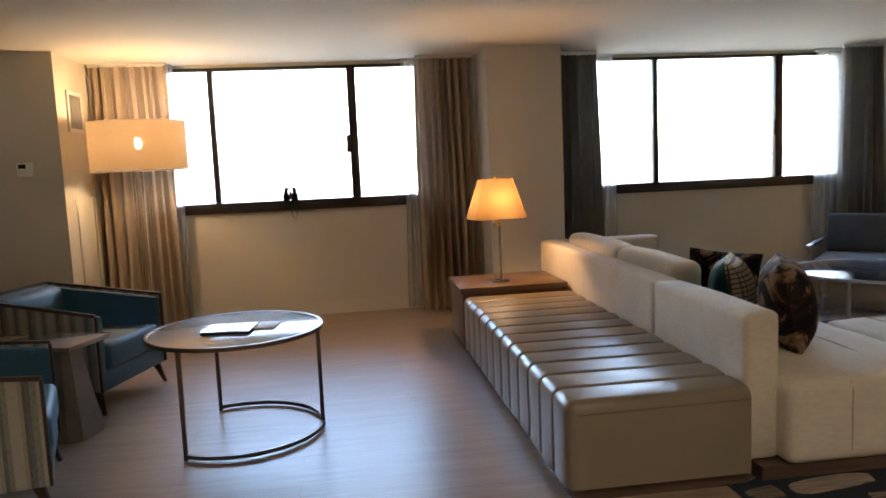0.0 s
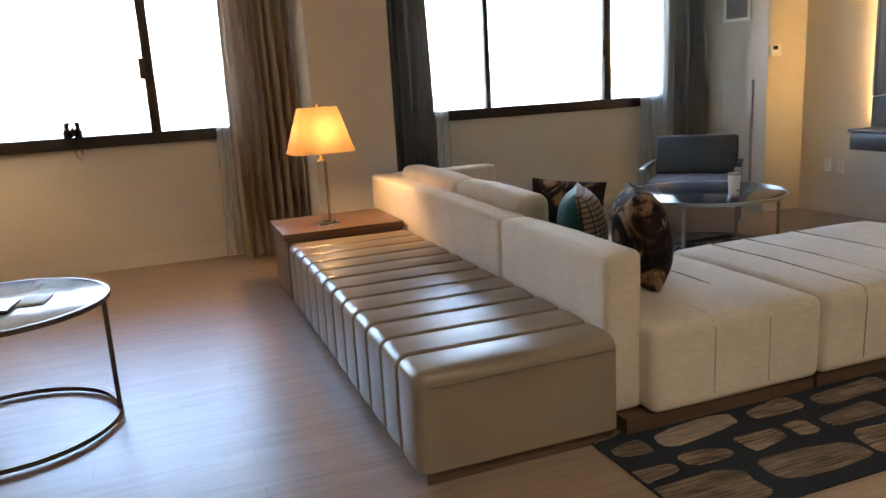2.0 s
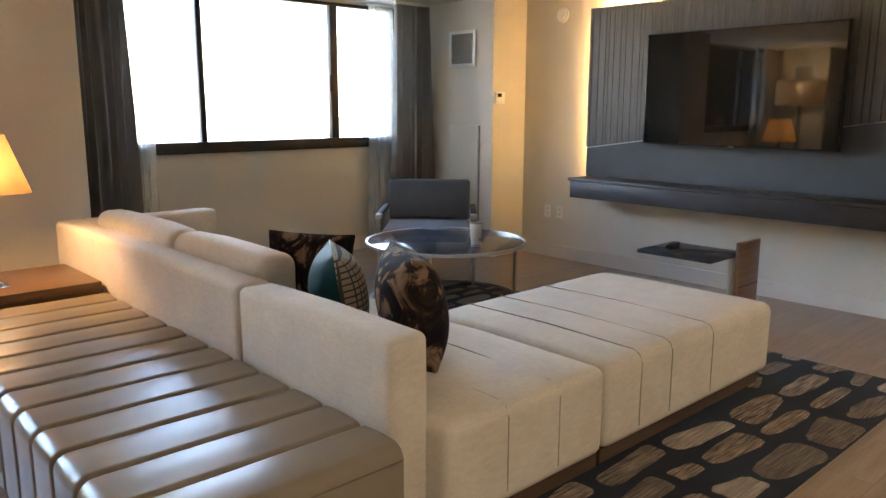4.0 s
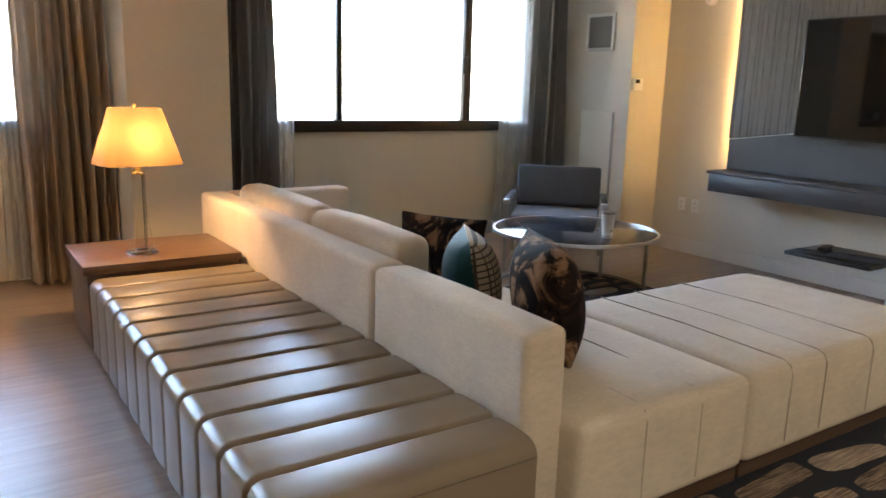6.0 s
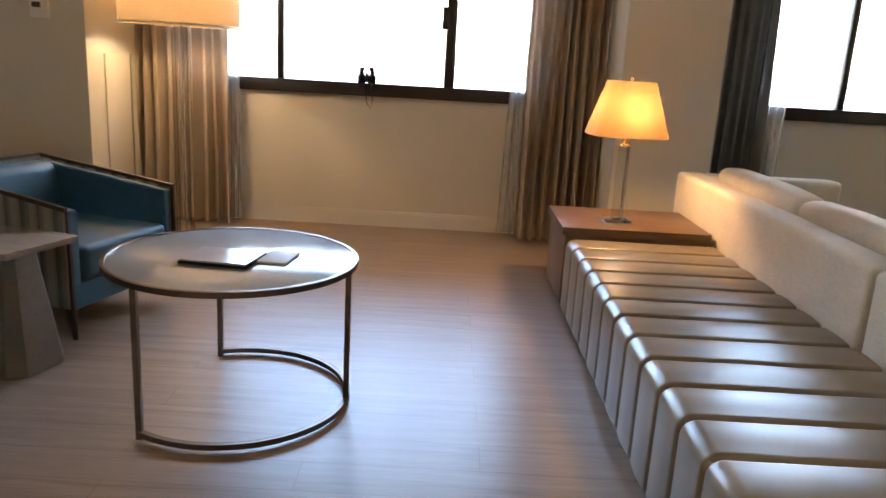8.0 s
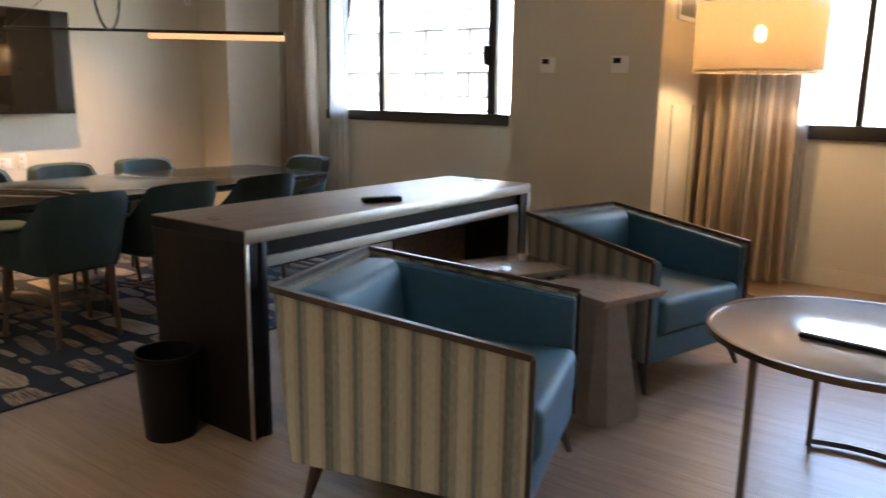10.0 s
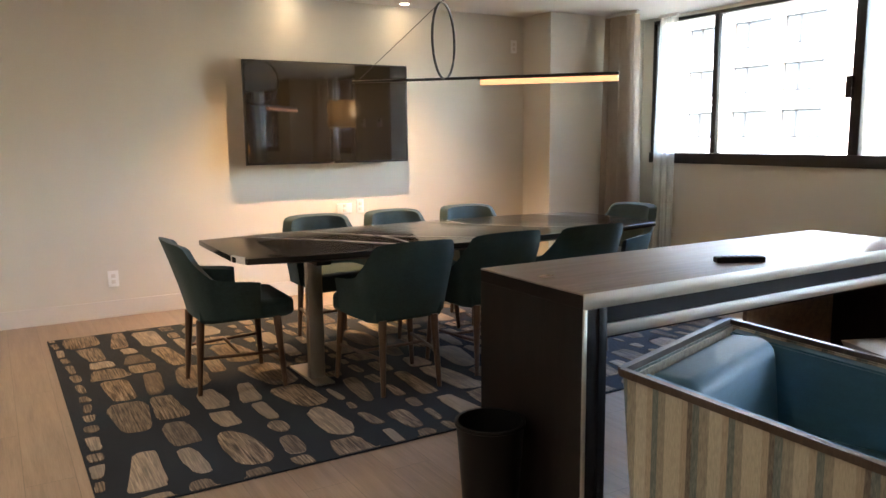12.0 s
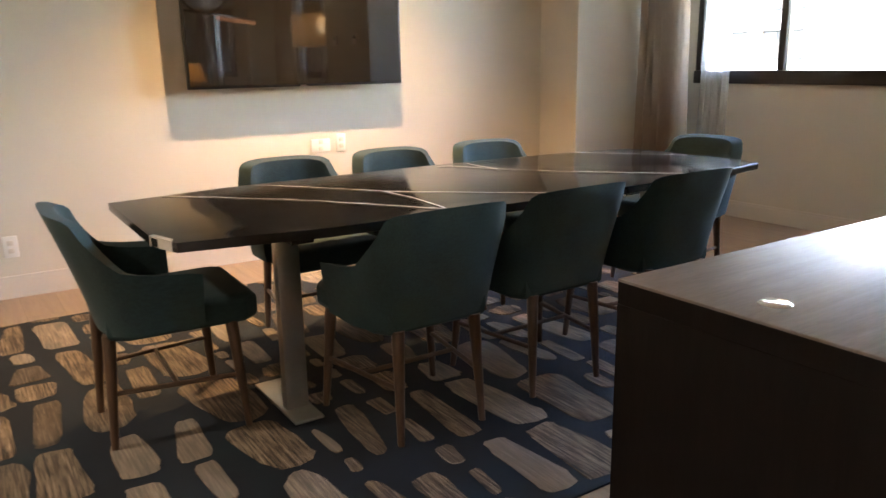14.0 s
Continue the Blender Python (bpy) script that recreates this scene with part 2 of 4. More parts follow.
M_CREAM = fabric("cream_boucle", (0.60, 0.53, 0.43), 190, 0.12, bump=0.5)
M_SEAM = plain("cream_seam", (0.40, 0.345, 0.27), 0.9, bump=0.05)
M_PLINTH = wood("walnut_plinth", (0.05, 0.03, 0.02), (0.13, 0.08, 0.05), 0.4)
M_WALNUT = wood("walnut", (0.085, 0.045, 0.026), (0.20, 0.115, 0.068), 0.35)
M_DKWOOD = wood("dark_wood", (0.022, 0.015, 0.012), (0.055, 0.036, 0.027), 0.35, (14, 14, 1.5))
M_LEGWOOD = wood("chair_leg_wood", (0.05, 0.03, 0.02), (0.13, 0.075, 0.045), 0.4, (14, 14, 1.5))
M_ESPRESSO = wood("espresso_laminate", (0.0045, 0.0034, 0.0038), (0.010, 0.0074, 0.0078), 0.5, (10, 10, 1))
M_ESPRESSO.node_tree.nodes["Principled BSDF"].inputs["Specular IOR Level"].default_value = 0.14
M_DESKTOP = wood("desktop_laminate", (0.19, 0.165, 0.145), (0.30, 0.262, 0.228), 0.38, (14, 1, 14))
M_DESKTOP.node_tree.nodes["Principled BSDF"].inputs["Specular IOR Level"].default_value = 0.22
M_ALU = plain("brushed_aluminium", (0.56, 0.56, 0.54), 0.46, 1.0, vary=0.06, grain=200, bump=0.04, stretch=(1, 0.05, 1))
M_BRONZE = plain("bronze_tube", (0.13, 0.10, 0.075), 0.36, 0.9, vary=0.12, bump=0.04)
M_PEWTER = plain("pewter_steel", (0.40, 0.38, 0.35), 0.34, 0.9, vary=0.08, bump=0.04)
M_CHROME = plain("chrome", (0.75, 0.74, 0.72), 0.12, 1.0, vary=0.03, bump=0.0)
M_TEAL = fabric("teal_leatherette", (0.032, 0.108, 0.175), 150, 0.12, 0.55, 0.08, 4, 0.0)
M_TEALD = fabric("deep_teal_weave", (0.019, 0.042, 0.046), 320, 0.3, 0.9, 0.4, 5, 0.04)
M_SLATE = fabric("slate_blue_weave", (0.075, 0.088, 0.105), 260, 0.15, 0.85, 0.25)
M_STRIPE = striped_material()
M_SMOKE = plain("grey_back_painted_glass", (0.34, 0.35, 0.36), 0.16, vary=0.06, scale=3, bump=0.0, **{"Specular IOR Level": 0.9})
M_DARKTOP = plain("dark_stone_top", (0.035, 0.036, 0.04), 0.12, vary=0.2, scale=5, bump=0.0)
M_MARBLE = plain("black_stone", (0.020, 0.019, 0.019), 0.13, vary=0.25, scale=4, grain=40, bump=0.0)
M_VEIN = plain("white_vein", (0.62, 0.58, 0.52), 0.2, vary=0.15, bump=0.0)
M_CONC = plain("taupe_concrete", (0.21, 0.185, 0.155), 0.5, vary=0.15, scale=9, grain=70, bump=0.12)
M_DRUMTOP = wood("grey_wood_top", (0.22, 0.18, 0.15), (0.35, 0.295, 0.25), 0.14, (3, 14, 14))
M_SCREEN = plain("tv_screen", (0.010, 0.009, 0.008), 0.035, vary=0.1, bump=0.0, **{"Specular IOR Level": 0.65})
M_BEZEL = plain("tv_bezel", (0.012, 0.012, 0.013), 0.35, bump=0.0)
M_RIB = ribbed_panel_material()
M_SLATEPANEL = plain("slate_panel", (0.055, 0.062, 0.072), 0.5, vary=0.1, bump=0.05)
M_SHELF = wood("charcoal_shelf", (0.022, 0.019, 0.018), (0.045, 0.039, 0.036), 0.45, (10, 1, 10))
M_MARBLED = marble_pillow_material()
M_GREENV = fabric("green_velvet", (0.006, 0.042, 0.048), 300, 0.25, 0.7, 0.15, 5, 0.02)
M_GREENV.node_tree.nodes["Principled BSDF"].inputs["Specular IOR Level"].default_value = 0.15
M_LATTICE = lattice_material()
M_SHADE_F = shade_material("lit_linen_shade", (0.25, 0.18, 0.11), SHADE_F)
M_SHADE_T = shade_material("lit_silk_shade", (0.135, 0.090, 0.046), SHADE_T)
M_ACRYL = clear_glass("acrylic", (0.94, 0.95, 0.94), 0.02)
M_TUBE = glow("led_tube", (1.0, 0.40, 0.19), TUBE)
M_STRIP = glow("led_strip", (1.0, 0.58, 0.20), STRIP)
M_DOWN = glow("downlight_lens", (1.0, 0.80, 0.55), 1.2)
M_PAPER = plain("paper", (0.72, 0.71, 0.68), 0.6, vary=0.03, bump=0.02)
M_FACADE = plain("pale_facade_stone", (0.40, 0.385, 0.36), 0.8, vary=0.06, scale=0.3, grain=4, bump=0.05)
M_FARGLASS = plain("office_glass", (0.12, 0.12, 0.116), 0.5, vary=0.25, scale=0.4, bump=0.0)
M_FARFRAME = plain("office_window_frame", (0.02, 0.018, 0.016), 0.5, bump=0.0)
M_GROUND = plain("distant_ground", (0.16, 0.16, 0.13), 0.95, vary=0.3, scale=0.02, grain=0.5, bump=0.0)
M_BARK = plain("bark", (0.34, 0.29, 0.23), 0.9, vary=0.2, bump=0.2)
M_LEAF = plain("dry_leaves", (0.40, 0.35, 0.24), 0.9, vary=0.3, bump=0.0)


# ---- mesh helpers ----
def box(x0, x1, y0, y1, z0, z1, bevel=0.0, seg=2, bm=None):
    out = bm if bm is not None else bmesh.new()
    r = bmesh.ops.create_cube(out, size=1.0)
    for v in r["verts"]:
        v.co = Vector((x0 + (v.co.x + 0.5) * (x1 - x0), y0 + (v.co.y + 0.5) * (y1 - y0), z0 + (v.co.z + 0.5) * (z1 - z0)))
    if bevel:
        es = list({e for v in r["verts"] for e in v.link_edges})
        bmesh.ops.bevel(out, geom=es, offset=bevel, segments=seg, profile=0.5, affect="EDGES")
    return out


def prism(poly, z0, z1, bevel=0.0, seg=2, scale_low=1.0):
    """An upright prism over a plan outline; scale_low shrinks the lower face about its middle."""
    bm = bmesh.new()
    cx = sum(p[0] for p in poly) / len(poly)
    cy = sum(p[1] for p in poly) / len(poly)
    low = [bm.verts.new((cx + (x - cx) * scale_low, cy + (y - cy) * scale_low, z0)) for x, y in poly]
    top = [bm.verts.new((x, y, z1)) for x, y in poly]
    n = len(poly)
    for i in range(n):
        bm.faces.new((low[i], low[(i + 1) % n], top[(i + 1) % n], top[i]))
    bm.faces.new(top)
    bm.faces.new(list(reversed(low)))
    if bevel:
        es = [e for e in bm.edges if abs(e.verts[0].co.z - e.verts[1].co.z) < 1e-6]
        bmesh.ops.bevel(bm, geom=es, offset=bevel, segments=seg, profile=0.5, affect="EDGES")
    bmesh.ops.recalc_face_normals(bm, faces=bm.faces)
    return bm


def lathe(profile, seg=32, cx=0.0, cy=0.0, bm=None):
    """Turn a profile of (radius, height) about an upright axis."""
    out = bm if bm is not None else bmesh.new()
    rings = []
    for r, z in profile:
        rings.append([out.verts.new((cx + max(r, 1e-4) * math.cos(2 * math.pi * i / seg), cy + max(r, 1e-4) * math.sin(2 * math.pi * i / seg), z)) for i in range(seg)])
    for a, b in zip(rings, rings[1:]):
        for i in range(seg):
            out.faces.new((a[i], a[(i + 1) % seg], b[(i + 1) % seg], b[i]))
    return out


def tube(pts, r, seg=10, r1=None, closed=False, square=False):
    """A round or square bar along a line of points, tapering from r to r1."""
    bm = bmesh.new()
    pts = [Vector(p) for p in pts]
    n = len(pts)
    rings = []
    seg = 4 if square else seg
    for i, p in enumerate(pts):
        if closed:
            d = pts[(i + 1) % n] - pts[i - 1]
        else:
            d = pts[min(i + 1, n - 1)] - pts[max(i - 1, 0)]
        d.normalize()
        ref = Vector((0, 0, 1)) if abs(d.z) < 0.9 else Vector((1, 0, 0))
        u = d.cross(ref).normalized()
        w = u.cross(d).normalized()
        rr = r if r1 is None else r + (r1 - r) * i / (n - 1)
        ph = math.pi / 4 if square else 0
        rings.append([bm.verts.new(p + (u * math.cos(ph + 2 * math.pi * k / seg) + w * math.sin(ph + 2 * math.pi * k / seg)) * rr) for k in range(seg)])
    pairs = list(zip(rings, rings[1:])) + ([(rings[-1], rings[0])] if closed else [])
    for a, b in pairs:
        for k in range(seg):
            bm.faces.new((a[k], a[(k + 1) % seg], b[(k + 1) % seg], b[k]))
    if not closed:
        bm.faces.new(list(reversed(rings[0])))
        bm.faces.new(rings[-1])
    bmesh.ops.recalc_face_normals(bm, faces=bm.faces)
    return bm


def pillow(w, h, d, seg=16, side=0):
    """A stuffed cushion standing upright, faces towards -y (side -1), +y (side 1) or both, with pinched corners."""
    bm = bmesh.new()
    for s in ((-1, 1) if side == 0 else (side,)):
        grid = []
        for i in range(seg + 1):
            row = []
            for j in range(seg + 1):
                a, b = 2 * i / seg - 1, 2 * j / seg - 1
                puff = max(0.0, (1 - abs(a) ** 2.4) * (1 - abs(b) ** 2.4)) ** 0.55
                pin = 1 - 0.09 * (1 - min(1.0, a * a * b * b * 1.2 + 0.0)) * (a * a + b * b) * 0.5
                row.append(bm.verts.new((a * w / 2 * pin, s * d / 2 * puff, h / 2 + b * h / 2 * pin)))
            grid.append(row)
        for i in range(seg):
            for j in range(seg):
                q = (grid[i][j], grid[i + 1][j], grid[i + 1][j + 1], grid[i][j + 1])
                bm.faces.new(q if s < 0 else tuple(reversed(q)))
    bmesh.ops.remove_doubles(bm, verts=bm.verts, dist=1e-5)
    return bm


def mesh_of(name, bm, material, smooth=True):
    me = bpy.data.meshes.new(name)
    bm.to_mesh(me)
    bm.free()
    me.materials.append(material)
    if smooth:
        me.polygons.foreach_set("use_smooth", [True] * len(me.polygons))
        me.set_sharp_from_angle(angle=radians(38))
    return me


def part(name, bm, material, parent, label="", m=None):
    ob = new(name, mesh_of(name, bm, material))
    ob.parent = parent
    if m is not None:
        ob.matrix_basis = m
    if label:
        tagged(ob, label)
    return ob


def thing(name, label, category, m=None, group=""):
    ob = new(name)
    ob.empty_display_size = 0.1
    if m is not None:
        ob.matrix_basis = m
    return tagged(ob, label, category, group)


def single(name, bm, material, label, category, m=None, group=""):
    ob = new(name, mesh_of(name, bm, material))
    if m is not None:
        ob.matrix_basis = m
    return tagged(ob, label, category, group)


def setting(name, bm, material, label="", category="", parent=None):
    ob = new(name, mesh_of(name, bm, material))
    ob.parent = parent
    if parent is None:
        tagged(ob, label, category, kind="structure")
    return ob


# ---- the room ----
XL, XR, YB, YW, HC = -6.55, 6.30, -0.6, 9.15, 2.45
WIN_A, WIN_B, WIN_C = (-1.66, 1.15), (2.76, 5.62), (-5.99, -3.15)
SILL, HEAD = 1.08, 2.42
floor = setting("floor", box(XL - 0.2, XR + 0.2, YB - 0.2, YW + 0.3, -0.12, 0), M_FLOOR, "grey-brown wood plank floor with a soft sheen", "floor")
ceiling = setting("ceiling", box(XL - 0.2, XR + 0.2, YB - 0.2, YW + 0.3, HC, HC + 0.2), M_CEIL, "off-white painted plaster ceiling", "ceiling")
setting("wall_west", box(XL - 0.2, XL, YB, YW, 0, HC), M_WALL, "greige linen-look wallcovering wall behind the screen", "wall")
setting("wall_east", box(XR, XR + 0.2, YB, YW, 0, HC), M_WALL, "greige linen-look wallcovering wall of the lounge", "wall")
setting("wall_south", box(XL - 0.2, XR + 0.2, YB - 0.2, YB, 0, HC), M_WALL, "plain greige wall closing the room", "wall")


def window_wall():
    bm = bmesh.new()
    y0, y1 = YW, YW + 0.3
    box(XL - 0.2, XR + 0.2, y0, y1, 0, SILL, bm=bm)
    box(XL - 0.2, XR + 0.2, y0, y1, HEAD, HC, bm=bm)
    xs = [XL - 0.2, WIN_C[0], WIN_C[1], WIN_A[0], WIN_A[1], WIN_B[0], WIN_B[1], XR + 0.2]
    for a, b in zip(xs[::2], xs[1::2]):
        box(a, b, y0, y1, SILL, HEAD, bm=bm)
    return setting("wall_north", bm, M_WALL, "greige outer wall with three wide window openings", "wall")


window_wall()
PIER_AB = (1.60, 2.29, 8.38)
PIER_AC = (-3.08, -1.94, 8.12)
PILLAR_B = (5.84, XR, 7.95)
PILLAR_C = (XL, -6.13, 7.96)
for nm, (a, b, yf), lab in (("wall_pier_1", PIER_AB, "greige pier between two windows"), ("wall_pier_2", PIER_AC, "greige pier that carries two thermostats"),
                            ("wall_pier_3", PILLAR_B, "greige corner pillar with a vent grille"), ("wall_pier_4", PILLAR_C, "greige corner pillar beside the drape")):
    setting(nm, box(a + (0.002 if a > XL else 0), b - (0.002 if b < XR else 0), yf, YW, 0, HC), M_WALL, lab, "wall")


def baseboards():
    t, h = 0.016, 0.125
    runs = [(PIER_AC[1], PIER_AB[0], YW - t, YW), (PIER_AB[1], PILLAR_B[0], YW - t, YW), (PILLAR_C[1], PIER_AC[0], YW - t, YW),
            (PIER_AB[0] - t, PIER_AB[1] + t, PIER_AB[2] - t, PIER_AB[2]), (PIER_AC[0] - t, PIER_AC[1] + t, PIER_AC[2] - t, PIER_AC[2]),
            (PILLAR_B[0] - t, XR - t, PILLAR_B[2] - t, PILLAR_B[2]), (XL + t, PILLAR_C[1] + t, PILLAR_C[2] - t, PILLAR_C[2]),
            (XL, XL + t, YB, PILLAR_C[2]), (XR - t, XR, YB, PILLAR_B[2]),
            (PIER_AC[1], PIER_AC[1] + t, PIER_AC[2], YW - t), (PIER_AC[0] - t, PIER_AC[0], PIER_AC[2], YW - t),
            (PIER_AB[1], PIER_AB[1] + t, PIER_AB[2], YW - t), (PIER_AB[0] - t, PIER_AB[0], PIER_AB[2], YW - t),
            (PILLAR_B[0] - t, PILLAR_B[0], PILLAR_B[2], YW - t), (PILLAR_C[1], PILLAR_C[1] + t, PILLAR_C[2], YW - t)]
    bm = bmesh.new()
    for x0, x1, y0, y1 in runs:
        box(x0, x1, y0, y1, 0, h - 0.018, bm=bm)
        my = 0.006 if y1 - y0 < 0.05 else 0
        box(x0, x1, y0 + my, y1, h - 0.018, h, bm=bm)
    setting("baseboard", bm, M_TRIM, "pale painted baseboard with a stepped top", "baseboard")


baseboards()


def window(idx, span, m1, m2):
    """Bronze frame with a fixed pane each side of a wide middle pane, a latch on the second mullion."""
    x0, x1 = span
    w = tagged(new("window_%d" % idx), "wide bronze-framed office window with three panes", "window", kind="structure")
    w.location = ((x0 + x1) / 2, YW, SILL)
    cx, h = (x0 + x1) / 2, HEAD - SILL
    ya, yb = -0.012, 0.075
    part("sill_rail", box(x0 - cx, x1 - cx, -0.035, yb, -0.035, 0.065, 0.006), M_FRAME, w)
    part("head_rail", box(x0 - cx, x1 - cx, ya, yb, h - 0.03, h, 0.004), M_FRAME, w)
    part("side_rail", box(x0 - cx, x0 - cx + 0.05, ya, yb, 0.065, h - 0.03, 0.004), M_FRAME, w)
    part("side_rail", box(x1 - cx - 0.05, x1 - cx, ya, yb, 0.065, h - 0.03, 0.004), M_FRAME, w)
    a = part("mullion", box(m1 - cx - 0.026, m1 - cx + 0.026, ya, yb, 0.065, h - 0.03, 0.004), M_FRAME, w)
    b = part("mullion", box(m2 - cx - 0.042, m2 - cx + 0.042, ya - 0.01, yb, 0.065, h - 0.03, 0.004), M_FRAME, w)
    part("latch", box(m2 - cx - 0.075, m2 - cx - 0.02, ya - 0.04, ya - 0.008, 0.50, 0.67, 0.008), M_FRAME, b)
    part("sash_tag", box(m2 - cx - 0.13, m2 - cx - 0.055, 0.028, 0.03, 0.085, 0.095), M_DARKPL, b)
    for p0, p1 in ((x0 + 0.05, m1 - 0.03), (m1 + 0.03, m2 - 0.048), (m2 + 0.048, x1 - 0.05)):
        g = part("pane", box(p0 - cx, p1 - cx, 0.035, 0.041, 0.065, h - 0.03), M_GLASS, w)
        g.visible_shadow = False
    return w


window(1, WIN_A, -0.905, 0.42)
window(2, WIN_B, 3.51, 4.865)
window(3, WIN_C, -5.235, -3.90)


def drape(x0, x1, z0, z1, folds, depth, seed, flare=0.06, thick=0.004):
    """A hanging pleated cloth, gathered at the top and looser below."""
    rnd = random.Random(seed)
    ph = [rnd.uniform(-0.5, 0.5) for _ in range(folds + 2)]
    am = [rnd.uniform(0.7, 1.2) for _ in range(folds + 2)]
    bm = bmesh.new()
    nu, nv = folds * 12, 12
    grid = []
    for j in range(nv + 1):
        v = j / nv
        row = []
        for i in range(nu + 1):
            u = i / nu
            k = u * folds
            i0 = int(k)
            amp = (am[i0] * (1 - (k - i0)) + am[i0 + 1] * (k - i0)) * depth * (0.55 + 0.45 * (1 - v) ** 0.7)
            sh = ph[i0] * (1 - (k - i0)) + ph[i0 + 1] * (k - i0)
            x = x0 + (x1 - x0) * u + (u - 0.5) * flare * (1 - v) + 0.012 * math.sin(3 * v + sh * 5)
            w = math.sin(2 * math.pi * k + sh * 1.6)
            y = amp * math.copysign(abs(w) ** 0.75, w) + 0.25 * amp * math.sin(4.6 * math.pi * k + sh * 9) - 0.10 * flare * (1 - v)
            row.append(bm.verts.new((x, y, z0 + (z1 - z0) * v)))
        grid.append(row)
    for j in range(nv):
        for i in range(nu):
            bm.faces.new((grid[j][i], grid[j][i + 1], grid[j + 1][i + 1], grid[j + 1][i]))
    return bm


def curtain(x0, x1, material, folds, seed, label, y=9.03, z0=0.025, depth=0.07, name="curtain", cat="curtain"):
    t = thing(name, label, cat, pose((x0 + x1) / 2, y, 0))
    h = (x1 - x0) / 2
    part("cloth", drape(-h, h, z0, HC - 0.03, folds, depth, seed), material, t)
    part("track", box(-h, h, -0.02, 0.02, HC - 0.028, HC, 0.004), M_WHITE, t)
    return t


curtain(-1.92, -1.24, M_CURT_W, 8, 1, "taupe woven floor-length drape beside the floor lamp", y=8.92)
curtain(1.02, 1.57, M_CURT_W, 8, 2, "taupe woven floor-length drape beside the pier", y=8.88)
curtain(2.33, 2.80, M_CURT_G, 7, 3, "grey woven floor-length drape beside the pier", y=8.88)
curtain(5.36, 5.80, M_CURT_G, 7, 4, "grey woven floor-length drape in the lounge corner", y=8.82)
curtain(-6.09, -5.69, M_CURT_W, 8, 5, "taupe woven floor-length drape of the meeting area", y=8.62, depth=0.09)
for a, b, s in ((0.90, 1.12, 11), (2.78, 3.02, 12), (5.22, 5.52, 13), (-5.84, -5.62, 14), (-1.32, -1.22, 15)):
    curtain(a, b, M_SHEER, 5, s, "white sheer voile panel drawn beside the drape", y=9.06, depth=0.02, name="sheer_curtain", cat="sheer curtain")


# ---- wall fittings ----
def vent(m, w, h, label):
    t = thing("wall_vent", label, "vent", m)
    part("backing", box(-w / 2, w / 2, -0.004, 0.0, -h / 2, h / 2), M_GRILLE, t)
    fr = bmesh.new()
    for a in ((-w / 2, w / 2, h / 2 - 0.03, h / 2), (-w / 2, w / 2, -h / 2, -h / 2 + 0.03), (-w / 2, -w / 2 + 0.03, -h / 2 + 0.03, h / 2 - 0.03), (w / 2 - 0.03, w / 2, -h / 2 + 0.03, h / 2 - 0.03)):
        box(a[0], a[1], -0.016, -0.004, a[2], a[3], bm=fr)
    part("frame", fr, M_WHITE, t)
    n = 14
    for i in range(n):
        x = -w / 2 + 0.035 + (w - 0.07) * (i + 0.5) / n
        part("slat", box(x - 0.004, x + 0.004, -0.013, -0.004, -h / 2 + 0.03, h / 2 - 0.03), M_GRILLE, t)
    return t


vent(pose(PILLAR_B[0], 8.36, 2.0, rz=-90), 0.36, 0.34, "white-framed grey air vent on the corner pillar")
vent(pose(PIER_AC[1], 8.52, 2.0, rz=90), 0.36, 0.34, "white-framed grey air vent on the pier's side")


def access_panel(m):
    t = thing("access_panel", "tall flush painted access panel with a dark edge", "access panel", m)
    part("panel", box(-0.20, 0.20, -0.012, 0, 0.25, 1.27, 0.003), M_WALL, t)
    part("edge_strip", box(0.205, 0.225, -0.016, 0, 0.25, 1.27, 0.003), M_PEWTER, t)
    return t


access_panel(pose(PILLAR_B[0], 8.34, 0, rz=-90))
access_panel(pose(PIER_AC[1], 8.56, 0, rz=90))


def thermostat(m):
    t = thing("thermostat", "small white wall thermostat with a dark display", "thermostat", m, "thermostats")
    part("case", box(-0.06, 0.06, -0.028, 0, -0.055, 0.055, 0.006), M_WHITE, t)
    part("display", box(-0.042, 0.012, -0.031, -0.028, 0.008, 0.042), M_DARKPL, t)
    return t


for x, y in ((-2.22, PIER_AC[2]), (-2.76, PIER_AC[2]), (5.92, PILLAR_B[2])):
    thermostat(pose(x, y, 1.53))


def wall_plate(m, w, h, name, label, cat):
    t = thing(name, label, cat, m)
    part("plate", box(-w / 2, w / 2, -0.008, 0, -h / 2, h / 2, 0.003), M_WHITE, t)
    for dz in (-0.022, 0.022):
        part("insert", box(-0.015, 0.015, -0.011, -0.008, dz - 0.014, dz + 0.014, 0.002), M_TRIM, t)
    return t


wall_plate(pose(XL, 4.14, 0.29, rz=90), 0.075, 0.12, "wall_outlet", "white electrical outlet on the greige wall", "outlet")
wall_plate(pose(XL, 6.03, 0.715, rz=90), 0.14, 0.085, "wall_outlet", "white double outlet below the screen", "outlet")
wall_plate(pose(XL, 6.18, 0.725, rz=90), 0.07, 0.12, "data_plate", "white data plate below the screen", "wall plate")
wall_plate(pose(XL, 7.84, 2.17, rz=90), 0.07, 0.12, "wall_sensor", "small white sensor high on the wall", "sensor")
wall_plate(pose(XR, 7.62, 0.45, rz=-90), 0.075, 0.12, "light_switch", "white wall plate near the corner", "wall plate")
wall_plate(pose(XR, 7.47, 0.45, rz=-90), 0.075, 0.12, "light_switch", "white wall plate near the corner", "wall plate")
det = thing("smoke_detector", "round white detector high on the wall", "detector", pose(XR, 7.5, 2.28, 0, -90, 0))
